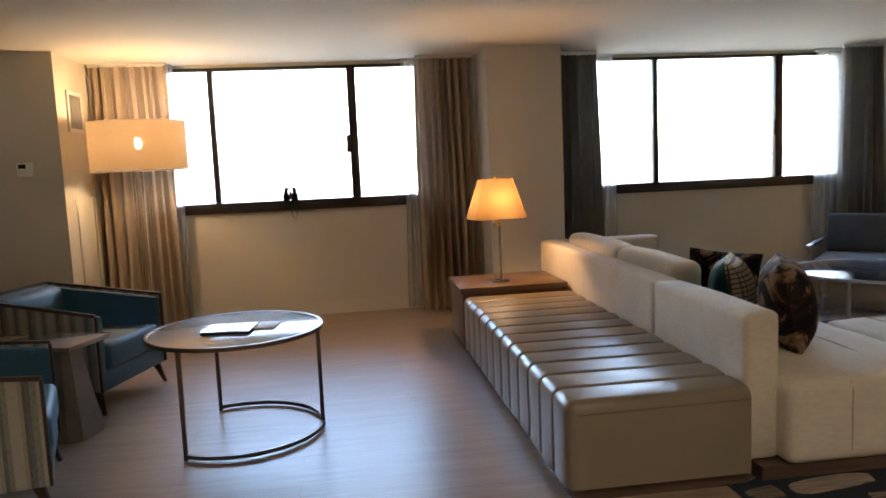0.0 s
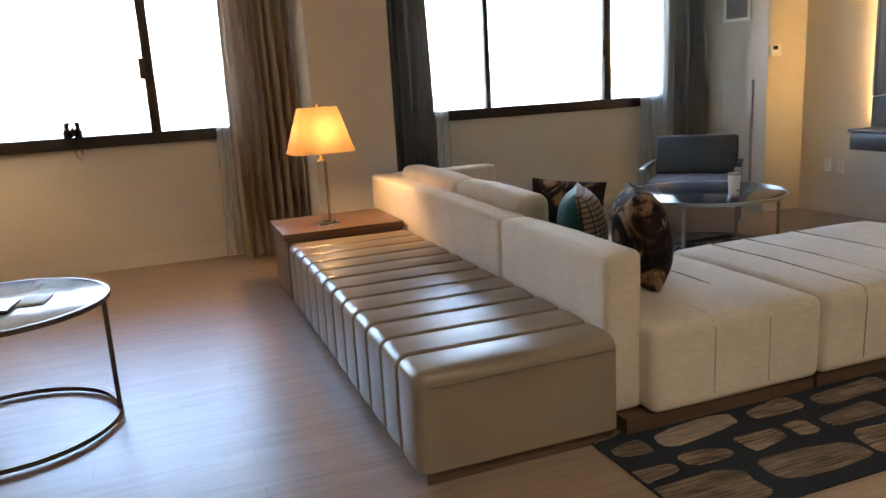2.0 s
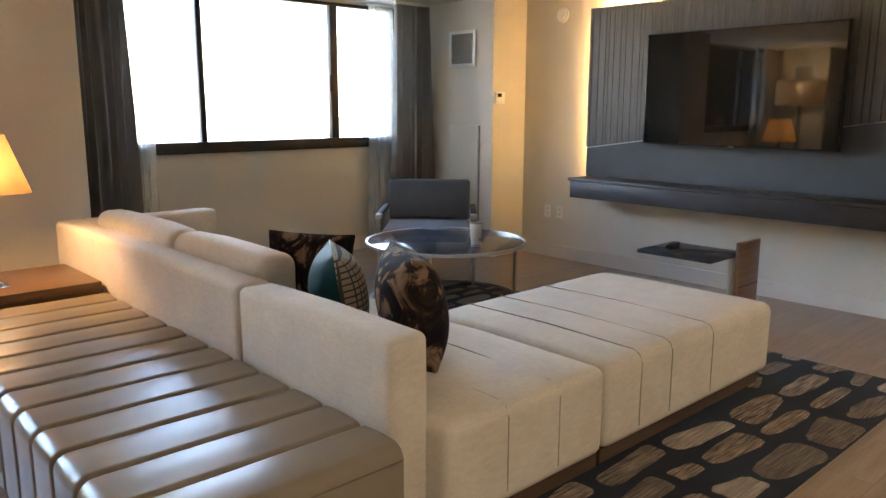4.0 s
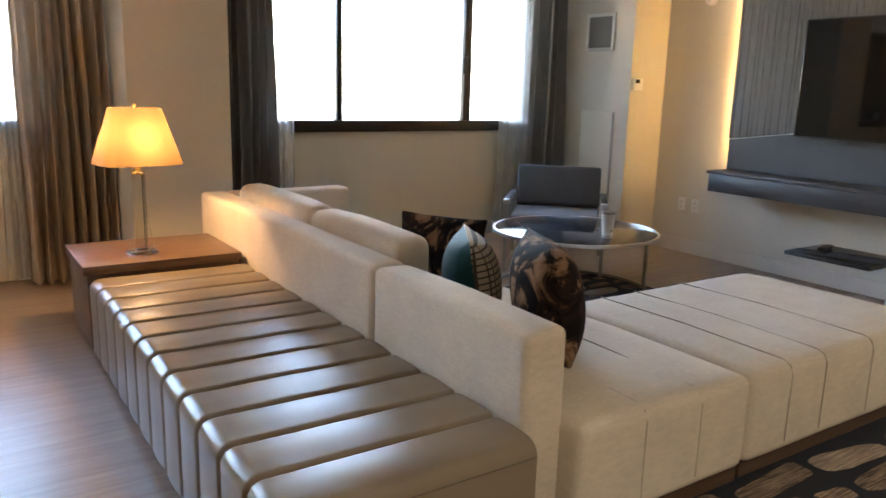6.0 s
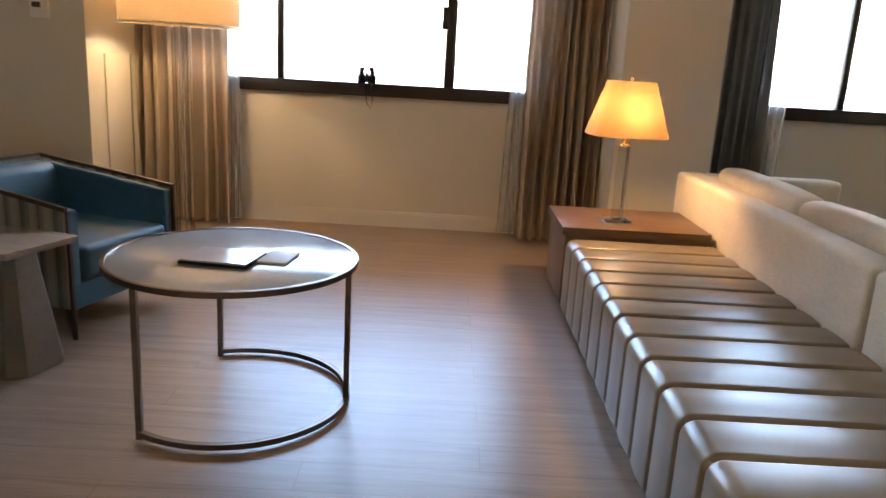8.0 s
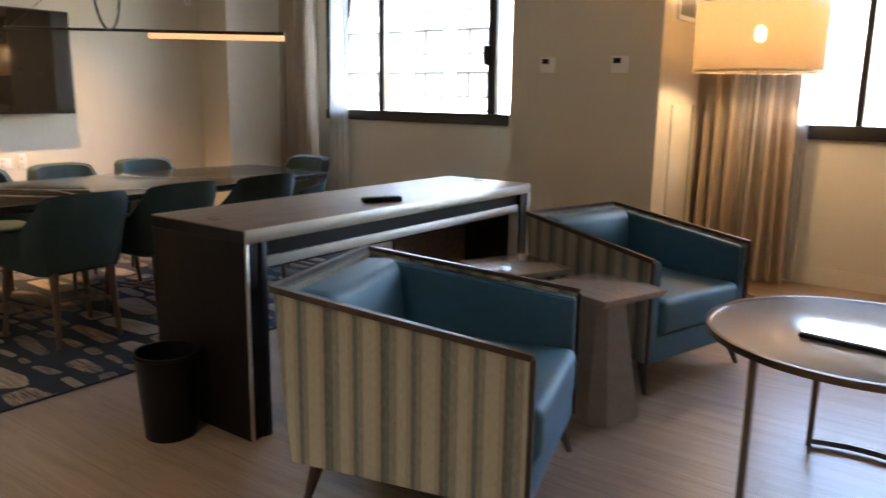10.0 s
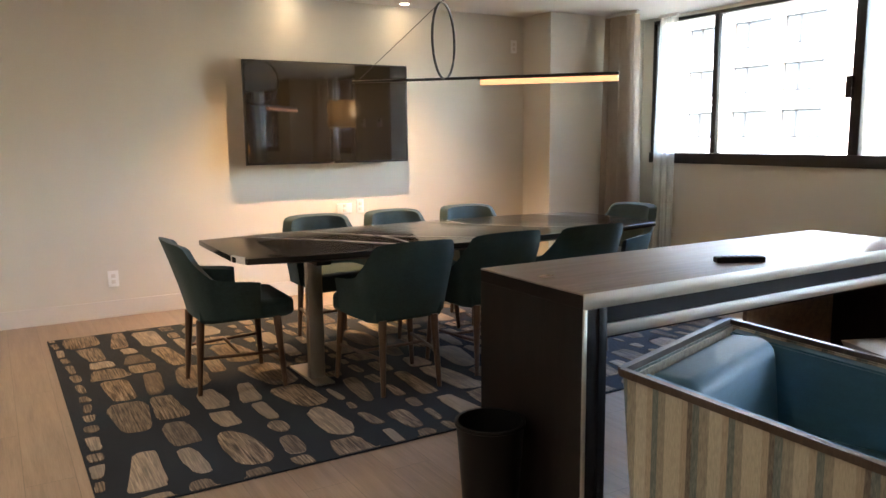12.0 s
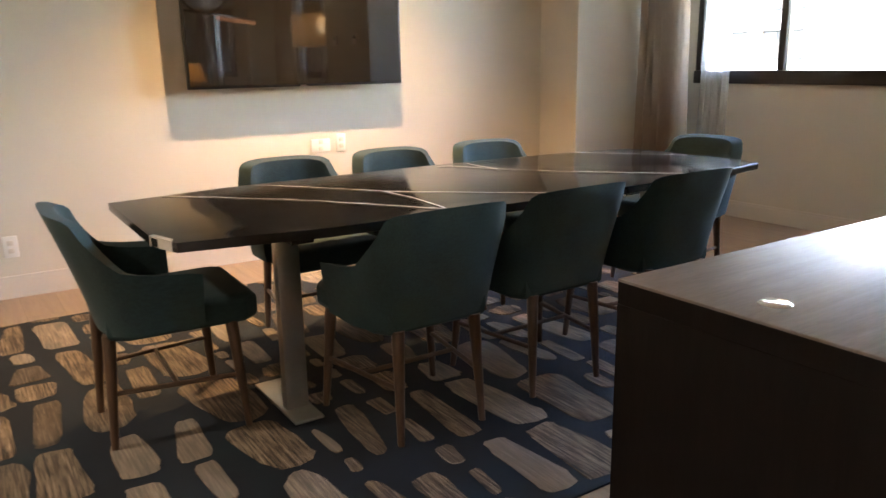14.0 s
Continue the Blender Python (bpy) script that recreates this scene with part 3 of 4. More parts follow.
part("base", lathe([(0, 0), (0.065, 0), (0.065, 0.018), (0.0, 0.02)]), M_WHITE, det)
part("dome", lathe([(0.05, 0.02), (0.045, 0.035), (0.02, 0.042), (0, 0.043)]), M_WHITE, det)


# ---- light fittings of the ceiling ----
def downlight(x, y, power, spot=95, tint=(1.0, 0.66, 0.34)):
    t = thing("downlight", "recessed round ceiling downlight with a white ring, in a set mostly added unseen", "downlight", pose(x, y, HC), "ceiling downlights")
    part("ring", lathe([(0.038, -0.002), (0.055, -0.006), (0.06, 0.0)]), M_WHITE, t)
    part("lens", lathe([(0.0, -0.002), (0.038, -0.002)]), M_DOWN, t)
    d = bpy.data.lights.new("downlight_lamp", "SPOT")
    d.energy, d.color, d.spot_size, d.spot_blend, d.shadow_soft_size = power, tint, radians(spot), 0.9, 0.014
    lamp = new("downlight_lamp", d)
    lamp.matrix_world = look((x, y, HC - 0.03), (x, y, 0))


# the pair at -5.77 is out of view, inferred from the screen's shadow
for dx, dy, share in ((-6.40, 5.56, 0.01), (-6.40, 6.58, 0.01), (-5.77, 5.58, 1.0), (-5.77, 6.22, 1.0)):
    downlight(dx, dy, DOWN * share, 112, (1.0, 0.60, 0.27))
# eight unseen downlights added in the south half as fill light
for dx in (-4.6, -1.5, 1.6, 4.7):
    for dy in (0.6, 2.6):
        downlight(dx, dy, ROOM_FILL, 140, (1.0, 0.84, 0.66))


# ---- meeting area ----
def area_rug(m, hx, hy, seed, big, label):
    """A low navy pile rug with rows of rounded sand-coloured shapes, tufted a little proud, that follow wavering lines along x."""
    rnd = random.Random(seed)
    t = thing("area_rug", label, "rug", m, "navy pebble rugs")
    part("rug_base", box(-hx, hx, -hy, hy, 0, 0.0095, 0.003), M_RUG, t)
    bm = bmesh.new()
    y = -hy + 0.012
    ph = rnd.uniform(0, 6)
    while y < hy - 0.03:
        w = rnd.choice((0.06, 0.10, 0.13, 0.16, 0.19, 0.22)) * big
        ph += rnd.uniform(-0.7, 0.7)
        amp = 0.03 + 0.03 * rnd.random()
        x = -hx - rnd.uniform(0.0, 0.2)
        while x < hx:
            ln = min(0.46 * big, max(0.09, w * rnd.uniform(0.6, 3.4)))
            cx, cy = x + ln / 2, y + w / 2 + amp * math.sin(1.6 * (x + ln / 2) + ph)
            p = rnd.uniform(2.4, 6.5)
            tap, skew = rnd.uniform(-0.28, 0.28), rnd.uniform(-0.14, 0.14)
            wide = w * rnd.uniform(0.62, 1.08)
            if rnd.random() > 0.06:
                ring = []
                for k in range(20):
                    a = 2 * math.pi * k / 20
                    u = math.copysign(abs(math.cos(a)) ** (2 / p), math.cos(a))
                    v = math.copysign(abs(math.sin(a)) ** (2 / p), math.sin(a))
                    px = cx + u * ln / 2 + 0.05 * wide * rnd.uniform(-1, 1)
                    py = cy + v * wide / 2 * (1 + tap * u) + skew * u * ln / 2 + 0.04 * wide * rnd.uniform(-1, 1)
                    ring.append((min(max(px, -hx + 0.006), hx - 0.006), min(max(py, -hy + 0.006), hy - 0.006)))
                area = sum(q[0] * r[1] - r[0] * q[1] for q, r in zip(ring, ring[1:] + ring[:1])) / 2
                if area > 0.0012:
                    mx, my = sum(q[0] for q in ring) / 20, sum(q[1] for q in ring) / 20
                    top = [bm.verts.new((mx + (q[0] - mx) * 0.97, my + (q[1] - my) * 0.97, 0.0125)) for q in ring]
                    low = [bm.verts.new((q[0], q[1], 0.0092)) for q in ring]
                    bm.faces.new(top)
                    for k in range(20):
                        bm.faces.new((low[k], low[(k + 1) % 20], top[(k + 1) % 20], top[k]))
            x += ln + rnd.uniform(0.025, 0.075)
        y += w + rnd.uniform(0.03, 0.06)
    part("tufted_pattern", bm, M_RUGSTONE, t, "streaked sand and brown pebble shapes")
    return t


area_rug(pose(-4.625, 5.74, 0.0), 1.365, 2.1, 4, 1.0, "navy rug with sand and brown pebble shapes under the meeting table")


def television(m, w, h, label, gap=0.11):
    t = thing("television", label, "television", m)
    part("casing", box(-w / 2, w / 2, -0.035, 0.0, -h / 2, h / 2, 0.004), M_BEZEL, t)
    part("screen", box(-w / 2 + 0.012, w / 2 - 0.012, -0.038, -0.035, -h / 2 + 0.016, h / 2 - 0.012), M_SCREEN, t)
    part("status_light", box(-0.02, 0.02, -0.041, -0.037, -h / 2 + 0.002, -h / 2 + 0.01), M_PEWTER, t)
    part("wall_bracket", box(-0.25, 0.25, 0.0, gap, -0.2, 0.2, 0.004), M_DARKPL, t)
    return t


television(pose(XL + 0.115, 5.87, 1.52, rz=90), 1.44, 0.82, "large black flat television mounted off the wall")


def meeting_table():
    t = thing("meeting_table", "long black stone meeting table with white veins on steel legs", "table", pose(-4.41, 5.77, 0))
    hl = 1.38
    poly = [(-0.42, -hl), (0.29, -hl - 0.01), (0.42, -hl + 0.03), (0.50, -0.9), (0.53, 0), (0.50, 0.9), (0.42, hl - 0.03), (0.29, hl + 0.01),
            (-0.29, hl + 0.01), (-0.42, hl - 0.03), (-0.50, 0.9), (-0.53, 0), (-0.50, -0.9)]
    part("tabletop", prism(poly, 0.722, 0.752, 0.003), M_MARBLE, t)
    part("underside", prism([(x * 0.985, y * 0.985) for x, y in poly], 0.694, 0.722, 0.0, scale_low=0.80), M_ESPRESSO, t)
    lines = [[(-0.40, -1.18), (-0.05, -0.86), (0.10, -0.74), (0.53, -0.46)], [(-0.45, -0.80), (-0.1, -0.55), (0.06, -0.45), (0.60, 0.13)], [(0.06, -0.45), (0.25, -0.44), (0.53, -0.46)],
             [(-0.52, 0.10), (-0.18, 0.27), (0.1, 0.46), (0.48, 0.80)], [(-0.52, 0.29), (-0.3, 0.27), (-0.17, 0.28)], [(-0.6, 0.88), (-0.3, 1.08), (0.06, 1.34)]]
    rnd = random.Random(5)
    for ln in lines:
        bm = bmesh.new()
        prev = None
        for a, b in zip(ln, ln[1:]):
            for k in range(7):
                u = k / 6
                x, y = min(max(a[0] + (b[0] - a[0]) * u - 0.04, -0.46), 0.46), a[1] + (b[1] - a[1]) * u
                x += rnd.uniform(-0.008, 0.008)
                wd = rnd.uniform(0.0035, 0.008)
                cur = (bm.verts.new((x - wd * 0.7, y + wd, 0.7548)), bm.verts.new((x + wd * 0.7, y - wd, 0.7548)))
                if prev:
                    bm.faces.new((prev[0], prev[1], cur[1], cur[0]))
                prev = cur
        bmesh.ops.recalc_face_normals(bm, faces=bm.faces)
        part("vein", bm, M_VEIN, t)
    part("rim_chip", prism([(0.28, -hl - 0.012), (0.40, -hl + 0.022), (0.37, -hl + 0.034), (0.27, -hl + 0.004)], 0.7235, 0.7550), M_VEIN, t)
    for y in (-0.92, 0.92):
        part("leg", box(0.12, 0.165, y - 0.042, y + 0.042, 0.024, 0.69, 0.004), M_PEWTER, t)
        part("foot_plate", box(-0.14, 0.27, y - 0.055, y + 0.055, 0.0125, 0.024, 0.004), M_PEWTER, t)
        part("cross_bar", box(-0.36, 0.30, y - 0.04, y + 0.04, 0.665, 0.69), M_DARKPL, t)
    return t


meeting_table()


def shell_back():
    """Upholstered wrap-around shell of a dining chair: high back running down into arms. The chair faces +x."""
    bm = bmesh.new()
    nu, nv = 28, 8
    outer, inner = [], []
    for i in range(nu + 1):
        a = -1 + 2 * i / nu
        ang = a * radians(100)
        s = abs(a)
        top = 0.80 - 0.02 * (s / 0.42) ** 2 if s < 0.42 else 0.78 - 0.165 * min(1.0, ((s - 0.42) / 0.30)) ** 0.8
        if s > 0.72:
            top = 0.615 - 0.035 * ((s - 0.72) / 0.28)
        ro, ri = [], []
        for j in range(nv + 1):
            v = j / nv
            z = 0.40 + (top - 0.40) * v
            lean = 0.10 * v ** 1.2 * max(0.0, math.cos(ang)) ** 1.0
            spread = 0.91 + 0.09 * v
            p = 2.0 / 3.4
            cx = math.copysign(abs(math.cos(ang)) ** p, math.cos(ang))
            sy = math.copysign(abs(math.sin(ang)) ** p, math.sin(ang))
            x = -cx * 0.235 * spread - lean
            if cx < 0:
                x = -cx * 0.26
            y = sy * 0.285 * spread
            ro.append(bm.verts.new((x, y, z)))
            th = 0.05
            ri.append(bm.verts.new((x + th * max(cx, -0.2), y * (1 - th / 0.275), z - (0.012 if j == nv else 0))))
        outer.append(ro)
        inner.append(ri)
    for i in range(nu):
        for j in range(nv):
            bm.faces.new((outer[i][j], outer[i][j + 1], outer[i + 1][j + 1], outer[i + 1][j]))
            bm.faces.new((inner[i][j], inner[i + 1][j], inner[i + 1][j + 1], inner[i][j + 1]))
        bm.faces.new((outer[i][nv], inner[i][nv], inner[i + 1][nv], outer[i + 1][nv]))
        bm.faces.new((outer[i][0], outer[i + 1][0], inner[i + 1][0], inner[i][0]))
    for i in (0, nu):
        for j in range(nv):
            bm.faces.new((outer[i][j], inner[i][j], inner[i][j + 1], outer[i][j + 1]))
    bmesh.ops.recalc_face_normals(bm, faces=bm.faces)
    return bm


def dining_chair():
    t = thing("dining_chair", "deep teal upholstered armchair with brown wooden legs", "chair", pose(-4.02, 5.19, 0.0125, rz=180), "chairs round the meeting table")
    part("backrest", shell_back(), M_TEALD, t)
    seat = prism([(-0.20, -0.19), (-0.14, -0.225), (0.24, -0.235), (0.285, -0.20), (0.285, 0.20), (0.24, 0.235), (-0.14, 0.225), (-0.20, 0.19)], 0.375, 0.475, 0.028, 4)
    part("seat", seat, M_TEALD, t)
    for sx, sy in ((-1, -1), (-1, 1), (1, -1), (1, 1)):
        top = (0.19 * sx, (0.205 if sx > 0 else 0.15) * sy, 0.39)
        bot = (0.215 * sx, (0.235 if sx > 0 else 0.165) * sy, 0.0)
        part("leg", tube([bot, top], 0.012, 12, 0.022), M_LEGWOOD, t)
    for sy in (-1, 1):
        part("stretcher", tube([(-0.203, 0.158 * sy, 0.19), (0.203, 0.22 * sy, 0.19)], 0.009, 8), M_LEGWOOD, t)
    part("stretcher", tube([(0.0, -0.19, 0.19), (0.0, 0.19, 0.19)], 0.009, 8), M_LEGWOOD, t)
    return t


chair = dining_chair()
for x, y, a in ((-4.06, 5.785, 180), (-4.05, 6.40, 178), (-4.98, 5.26, 0), (-4.99, 5.85, 2), (-5.0, 6.46, -2), (-4.49, 4.46, 88), (-4.60, 7.27, -88)):
    copy_thing(chair, pose(x, y, 0.0125, rz=a))


def pendant():
    """A thin bar with a glowing tube on one half, carried by a large ring and cables."""
    p0, p1, z = Vector((-5.0, 5.44, 1.668)), Vector((-3.76, 6.54, 1.668)), 1.668
    d = (p1 - p0).normalized()
    L = (p1 - p0).length
    t = thing("pendant_lamp", "black bar pendant with a ring and a lit warm tube", "pendant lamp", pose(p0.x, p0.y, 0, rz=math.degrees(math.atan2(d.y, d.x))))
    part("bar", tube([(0, 0, z), (L, 0, z)], 0.009, 8), M_BEZEL, t)
    part("light_tube", tube([(L * 0.51, 0, z - 0.028), (L, 0, z - 0.028)], 0.017, 12), M_TUBE, t)
    part("tube_holder", box(L * 0.50, L + 0.004, -0.012, 0.012, z - 0.012, z + 0.006, 0.002), M_BEZEL, t)
    rc, rr = L * 0.37, 0.225
    part("ring", tube([(rc, rr * math.sin(a), z + rr + rr * math.cos(a)) for a in [2 * math.pi * k / 48 for k in range(48)]], 0.008, 8, closed=True), M_BEZEL, t)
    part("cable", tube([(rc, 0, z + 2 * rr), (rc, 0, HC - 0.02)], 0.003, 6), M_BEZEL, t)
    part("cable", tube([(0.03, 0, z), (rc, 0, z + 2 * rr + 0.02)], 0.002, 6), M_BEZEL, t)
    part("canopy", lathe([(0.0, HC - 0.025), (0.06, HC - 0.025), (0.06, HC)], 24, rc, 0), M_BEZEL, t)
    return t


pendant()


# ---- desk and bin ----
def desk():
    x0, x1, y0, y1, h = -2.823, -2.243, 4.963, 7.009, 0.823
    cx, cy = (x0 + x1) / 2, (y0 + y1) / 2
    a, b, c, e = x0 - cx, x1 - cx, y0 - cy, y1 - cy
    t = thing("desk", "long espresso desk with a pale metal edge", "desk", pose(cx, cy, 0))
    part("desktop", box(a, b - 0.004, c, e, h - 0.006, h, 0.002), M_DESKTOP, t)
    part("top_slab", box(a + 0.001, b - 0.004, c + 0.001, e - 0.001, h - 0.05, h - 0.006), M_ESPRESSO, t)
    part("edge_band", box(b - 0.004, b + 0.002, c, e, h - 0.052, h - 0.001, 0.001), M_ALU, t, "brushed metal front edge")
    for s, (p, q) in enumerate(((c, c + 0.10), (e - 0.10, e))):
        g = part("leg_panel", box(a, b - 0.006, p, q, 0.0, h - 0.05, 0.002), M_ESPRESSO, t)
        part("edge_strip", box(b - 0.006, b - 0.001, q - 0.035 if s == 0 else p, q if s == 0 else p + 0.035, 0.0, h - 0.05, 0.001), M_DARKPL, g)
        part("edge_trim", box(b - 0.006, b + 0.001, p if s == 0 else q - 0.014, p + 0.014 if s == 0 else q, 0.0, h - 0.053, 0.001), M_ALU, g, "slim pale metal strip")
        part("inner_trim", box(b - 0.07, b - 0.012, q if s == 0 else p - 0.008, q + 0.008 if s == 0 else p, 0.0, h - 0.155, 0.001), M_ALU, g, "slim pale metal strip")
    part("apron", box(b - 0.07, b - 0.03, c + 0.10, e - 0.10, h - 0.165, h - 0.05), M_DARKPL, t)
    part("apron_trim", box(b - 0.03, b - 0.015, c + 0.10, e - 0.10, h - 0.155, h - 0.115, 0.002), M_ALU, t, "pale metal strip")
    part("modesty_panel", box(b - 0.40, b - 0.38, e - 0.75, e - 0.10, 0.12, h - 0.05), M_WALNUT, t)
    for y in (c + 0.10, e - 0.10):
        part("grommet", lathe([(0.0, h + 0.002), (0.026, h + 0.002), (0.03, h - 0.001)], 20, -0.02 if y < 0 else 0.0, y), M_CHROME, t, "round chrome cable grommet")
    return t


desk()
rem = thing("remote_control", "black remote control lying on the desk", "remote", pose(-2.37, 5.86, 0.823, rz=62))
part("body", prism([(-0.095, -0.018), (-0.08, -0.024), (0.0, -0.019), (0.08, -0.024), (0.095, -0.018), (0.095, 0.018), (0.08, 0.024), (0.0, 0.019), (-0.08, 0.024), (-0.095, 0.018)], 0.0, 0.024, 0.005), M_DARKPL, rem)
for i in range(5):
    part("button_row", box(-0.07 + i * 0.03, -0.058 + i * 0.03, -0.012, 0.012, 0.024, 0.0265), M_BEZEL, rem)
bin_ = thing("waste_bin", "round black waste bin beside the desk", "waste bin", pose(-2.56, 4.825, 0))
part("bucket", lathe([(0, 0.0), (0.095, 0.0), (0.118, 0.33), (0.122, 0.335), (0.112, 0.335), (0.09, 0.012), (0, 0.012)], 40), M_DARKPL, bin_)
part("rim", lathe([(0.116, 0.325), (0.124, 0.33), (0.124, 0.34), (0.112, 0.34), (0.111, 0.325)], 40), M_DARKPL, bin_)


# ---- lounge chairs and small tables by the desk ----
def lounge_chair(m, label):
    """Tub chair that faces +x: striped outer sides, teal inside, dark wooden rail, sloping arms."""
    t = thing("lounge_chair", label, "armchair", m, "striped lounge chairs")
    fx, bx, wf, wb = 0.40, -0.43, 0.385, 0.345
    z0, zf, zb = 0.15, 0.615, 0.715
    th = 0.075

    def wall(p, q, zp, zq, inset):
        """An upright slab from p to q with a sloping top."""
        p, q = Vector((p[0], p[1], 0)), Vector((q[0], q[1], 0))
        d = (q - p).normalized()
        n = Vector((-d.y, d.x, 0)) * inset
        bm = bmesh.new()
        vs = [bm.verts.new(v) for v in (p + Vector((0, 0, z0)), q + Vector((0, 0, z0)), q + Vector((0, 0, zq)), p + Vector((0, 0, zp)))]
        ws = [bm.verts.new(v.co + n) for v in vs]
        bm.faces.new(vs)
        bm.faces.new(list(reversed(ws)))
        for i in range(4):
            bm.faces.new((vs[i], ws[i], ws[(i + 1) % 4], vs[(i + 1) % 4]))
        bmesh.ops.recalc_face_normals(bm, faces=bm.faces)
        bmesh.ops.bevel(bm, geom=list(bm.edges), offset=0.006, segments=2, affect="EDGES")
        return bm

    for s in (-1, 1):
        out = part("side_panel", wall((bx, s * wb), (fx, s * wf), zb, zf, -0.02 * s), M_STRIPE, t, "striped side panel")
        part("inner_arm", wall((bx + 0.03, s * (wb - 0.021)), (fx - 0.004, s * (wf - 0.021)), zb - 0.008, zf - 0.008, -(th - 0.02) * s), M_TEAL, t)
    part("back_panel", wall((bx, wb), (bx, -wb), zb, zb, 0.02), M_STRIPE, t, "striped back panel")
    bk = box(bx + 0.02, bx + 0.17, -wb + 0.055, wb - 0.055, z0 + 0.05, zb - 0.008, 0.045, 5)
    for v in bk.verts:
        if v.co.x > bx + 0.08:
            v.co.x += 0.035 * (1 - (v.co.y / wb) ** 2) - 0.05 * (v.co.z - 0.45)
    part("backrest", bk, M_TEAL, t)
    part("seat_base", box(bx + 0.02, fx - 0.015, -wf + 0.08, wf - 0.08, z0, z0 + 0.12, 0.008), M_TEAL, t)
    st = box(bx + 0.14, fx + 0.02, -wf + 0.085, wf - 0.085, z0 + 0.115, z0 + 0.285, 0.035, 4)
    part("seat", st, M_TEAL, t)
    part("front_rail", box(fx - 0.02, fx, -wf + 0.01, wf - 0.01, z0 - 0.005, z0 + 0.115, 0.006), M_TEAL, t)
    rail = [(fx + 0.004, -wf, zf + 0.006), (bx, -wb, zb + 0.006), (bx, wb, zb + 0.006), (fx + 0.004, wf, zf + 0.006)]
    for a, b in zip(rail, rail[1:]):
        part("top_rail", tube([a, b], 0.014, square=True), M_DKWOOD, t, "dark polished wood rail")
    for s in (-1, 1):
        part("front_edge", tube([(fx + 0.003, s * (wf - 0.008), zf), (fx + 0.003, s * (wf - 0.008), z0)], 0.011, square=True), M_DKWOOD, t)
        part("leg", tube([(fx - 0.015 + 0.012, s * (wf - 0.02), 0.0), (fx - 0.055, s * (wf - 0.05), z0 + 0.01)], 0.011, 8, 0.028), M_DKWOOD, t)
        part("leg", tube([(bx + 0.05, s * (wb - 0.01), 0.0), (bx + 0.09, s * (wb - 0.05), z0 + 0.01)], 0.011, 8, 0.028), M_DKWOOD, t)
    # the back leans out above its foot
    for o in t.children:
        for v in o.data.vertices:
            if v.co.x < 0:
                k = max(0.0, (v.co.z - z0)) / (zb - z0)
                v.co.x += 0.05 * (-v.co.x / 0.43) * (1 - k)
    return t


lounge_chair(pose(-1.53, 5.19, 0, rz=17), "teal lounge chair with striped sides near the desk")
lounge_chair(pose(-1.52, 6.82, 0, rz=-16), "teal lounge chair with striped sides near the window")


def drum_table(m):
    t = thing("side_table", "small taupe pedestal table with a square top", "side table", m, "pedestal side tables")
    bm = bmesh.new()
    rings = []
    for w, z in ((0.145, 0.0), (0.15, 0.012), (0.085, 0.47), (0.085, 0.50)):
        ch = w * 0.38
        rings.append([bm.verts.new((x, y, z)) for x, y in ((-w, -w + ch), (-w + ch, -w), (w - ch, -w), (w, -w + ch), (w, w - ch), (w - ch, w), (-w + ch, w), (-w, w - ch))])
    for a, b in zip(rings, rings[1:]):
        for i in range(8):
            bm.faces.new((a[i], a[(i + 1) % 8], b[(i + 1) % 8], b[i]))
    bm.faces.new(list(reversed(rings[0])))
    bm.faces.new(rings[-1])
    part("pedestal", bm, M_CONC, t)
    part("tabletop", prism([(-0.185, -0.185), (0.185, -0.185), (0.185, 0.185), (-0.185, 0.185)], 0.52, 0.552, 0.003, scale_low=0.93), M_DRUMTOP, t, "flat grey-brown square top")
    part("neck", box(-0.10, 0.10, -0.10, 0.10, 0.50, 0.521), M_DARKPL, t)
    return t


d1 = drum_table(pose(-1.34, 6.06, 0, rz=-18))
copy_thing(d1, pose(-1.83, 6.17, 0.0, rz=-22))


def round_table(m, r, h, legs, top, metal, label, opening=True):
    t = thing("coffee_table", label, "coffee table", m)
    part("tabletop", lathe([(0, h - 0.012), (r - 0.02, h - 0.012), (r - 0.018, h - 0.004), (r - 0.02, h - 0.003), (0, h - 0.003)], 64), top, t)
    part("rim", lathe([(r - 0.022, h - 0.022), (r, h - 0.022), (r, h - 0.001), (r - 0.003, h), (r - 0.016, h), (r - 0.018, h - 0.004), (r - 0.022, h - 0.01)], 64), metal, t)
    rl = r - 0.03
    for a in legs:
        x, y = rl * math.cos(radians(a)), rl * math.sin(radians(a))
        part("leg", tube([(x, y, 0.0), (x, y, h - 0.02)], 0.015, square=True), metal, t)
    if opening:
        a0, a1 = legs[0], legs[-1]
        n = 40
        ring = [(rl * math.cos(radians(a0 + (a1 - a0) * k / n)), rl * math.sin(radians(a0 + (a1 - a0) * k / n)), 0.022) for k in range(n + 1)]
        part("base_ring", tube(ring, 0.015, square=True), metal, t)
    return t


round_table(pose(-0.36, 5.87, 0), 0.475, 0.59, [-122, -2, 114], M_SMOKE, M_BRONZE, "round coffee table with a grey glass top and open base ring")
fo = thing("folder", "dark folder lying on the glass table", "folder", pose(-0.38, 5.80, 0.589, rz=-8))
part("cover", box(-0.13, 0.13, -0.105, 0.105, 0.0, 0.012, 0.003), M_DARKPL, fo)
part("cover_sheet", box(-0.125, 0.128, -0.10, 0.10, 0.012, 0.018), M_SMOKE, fo)
single("card", box(-0.055, 0.055, -0.085, 0.085, 0, 0.008, 0.001), M_PAPER, "white card lying beside the folder", "card", pose(-0.185, 5.86, 0.589, rz=-8))


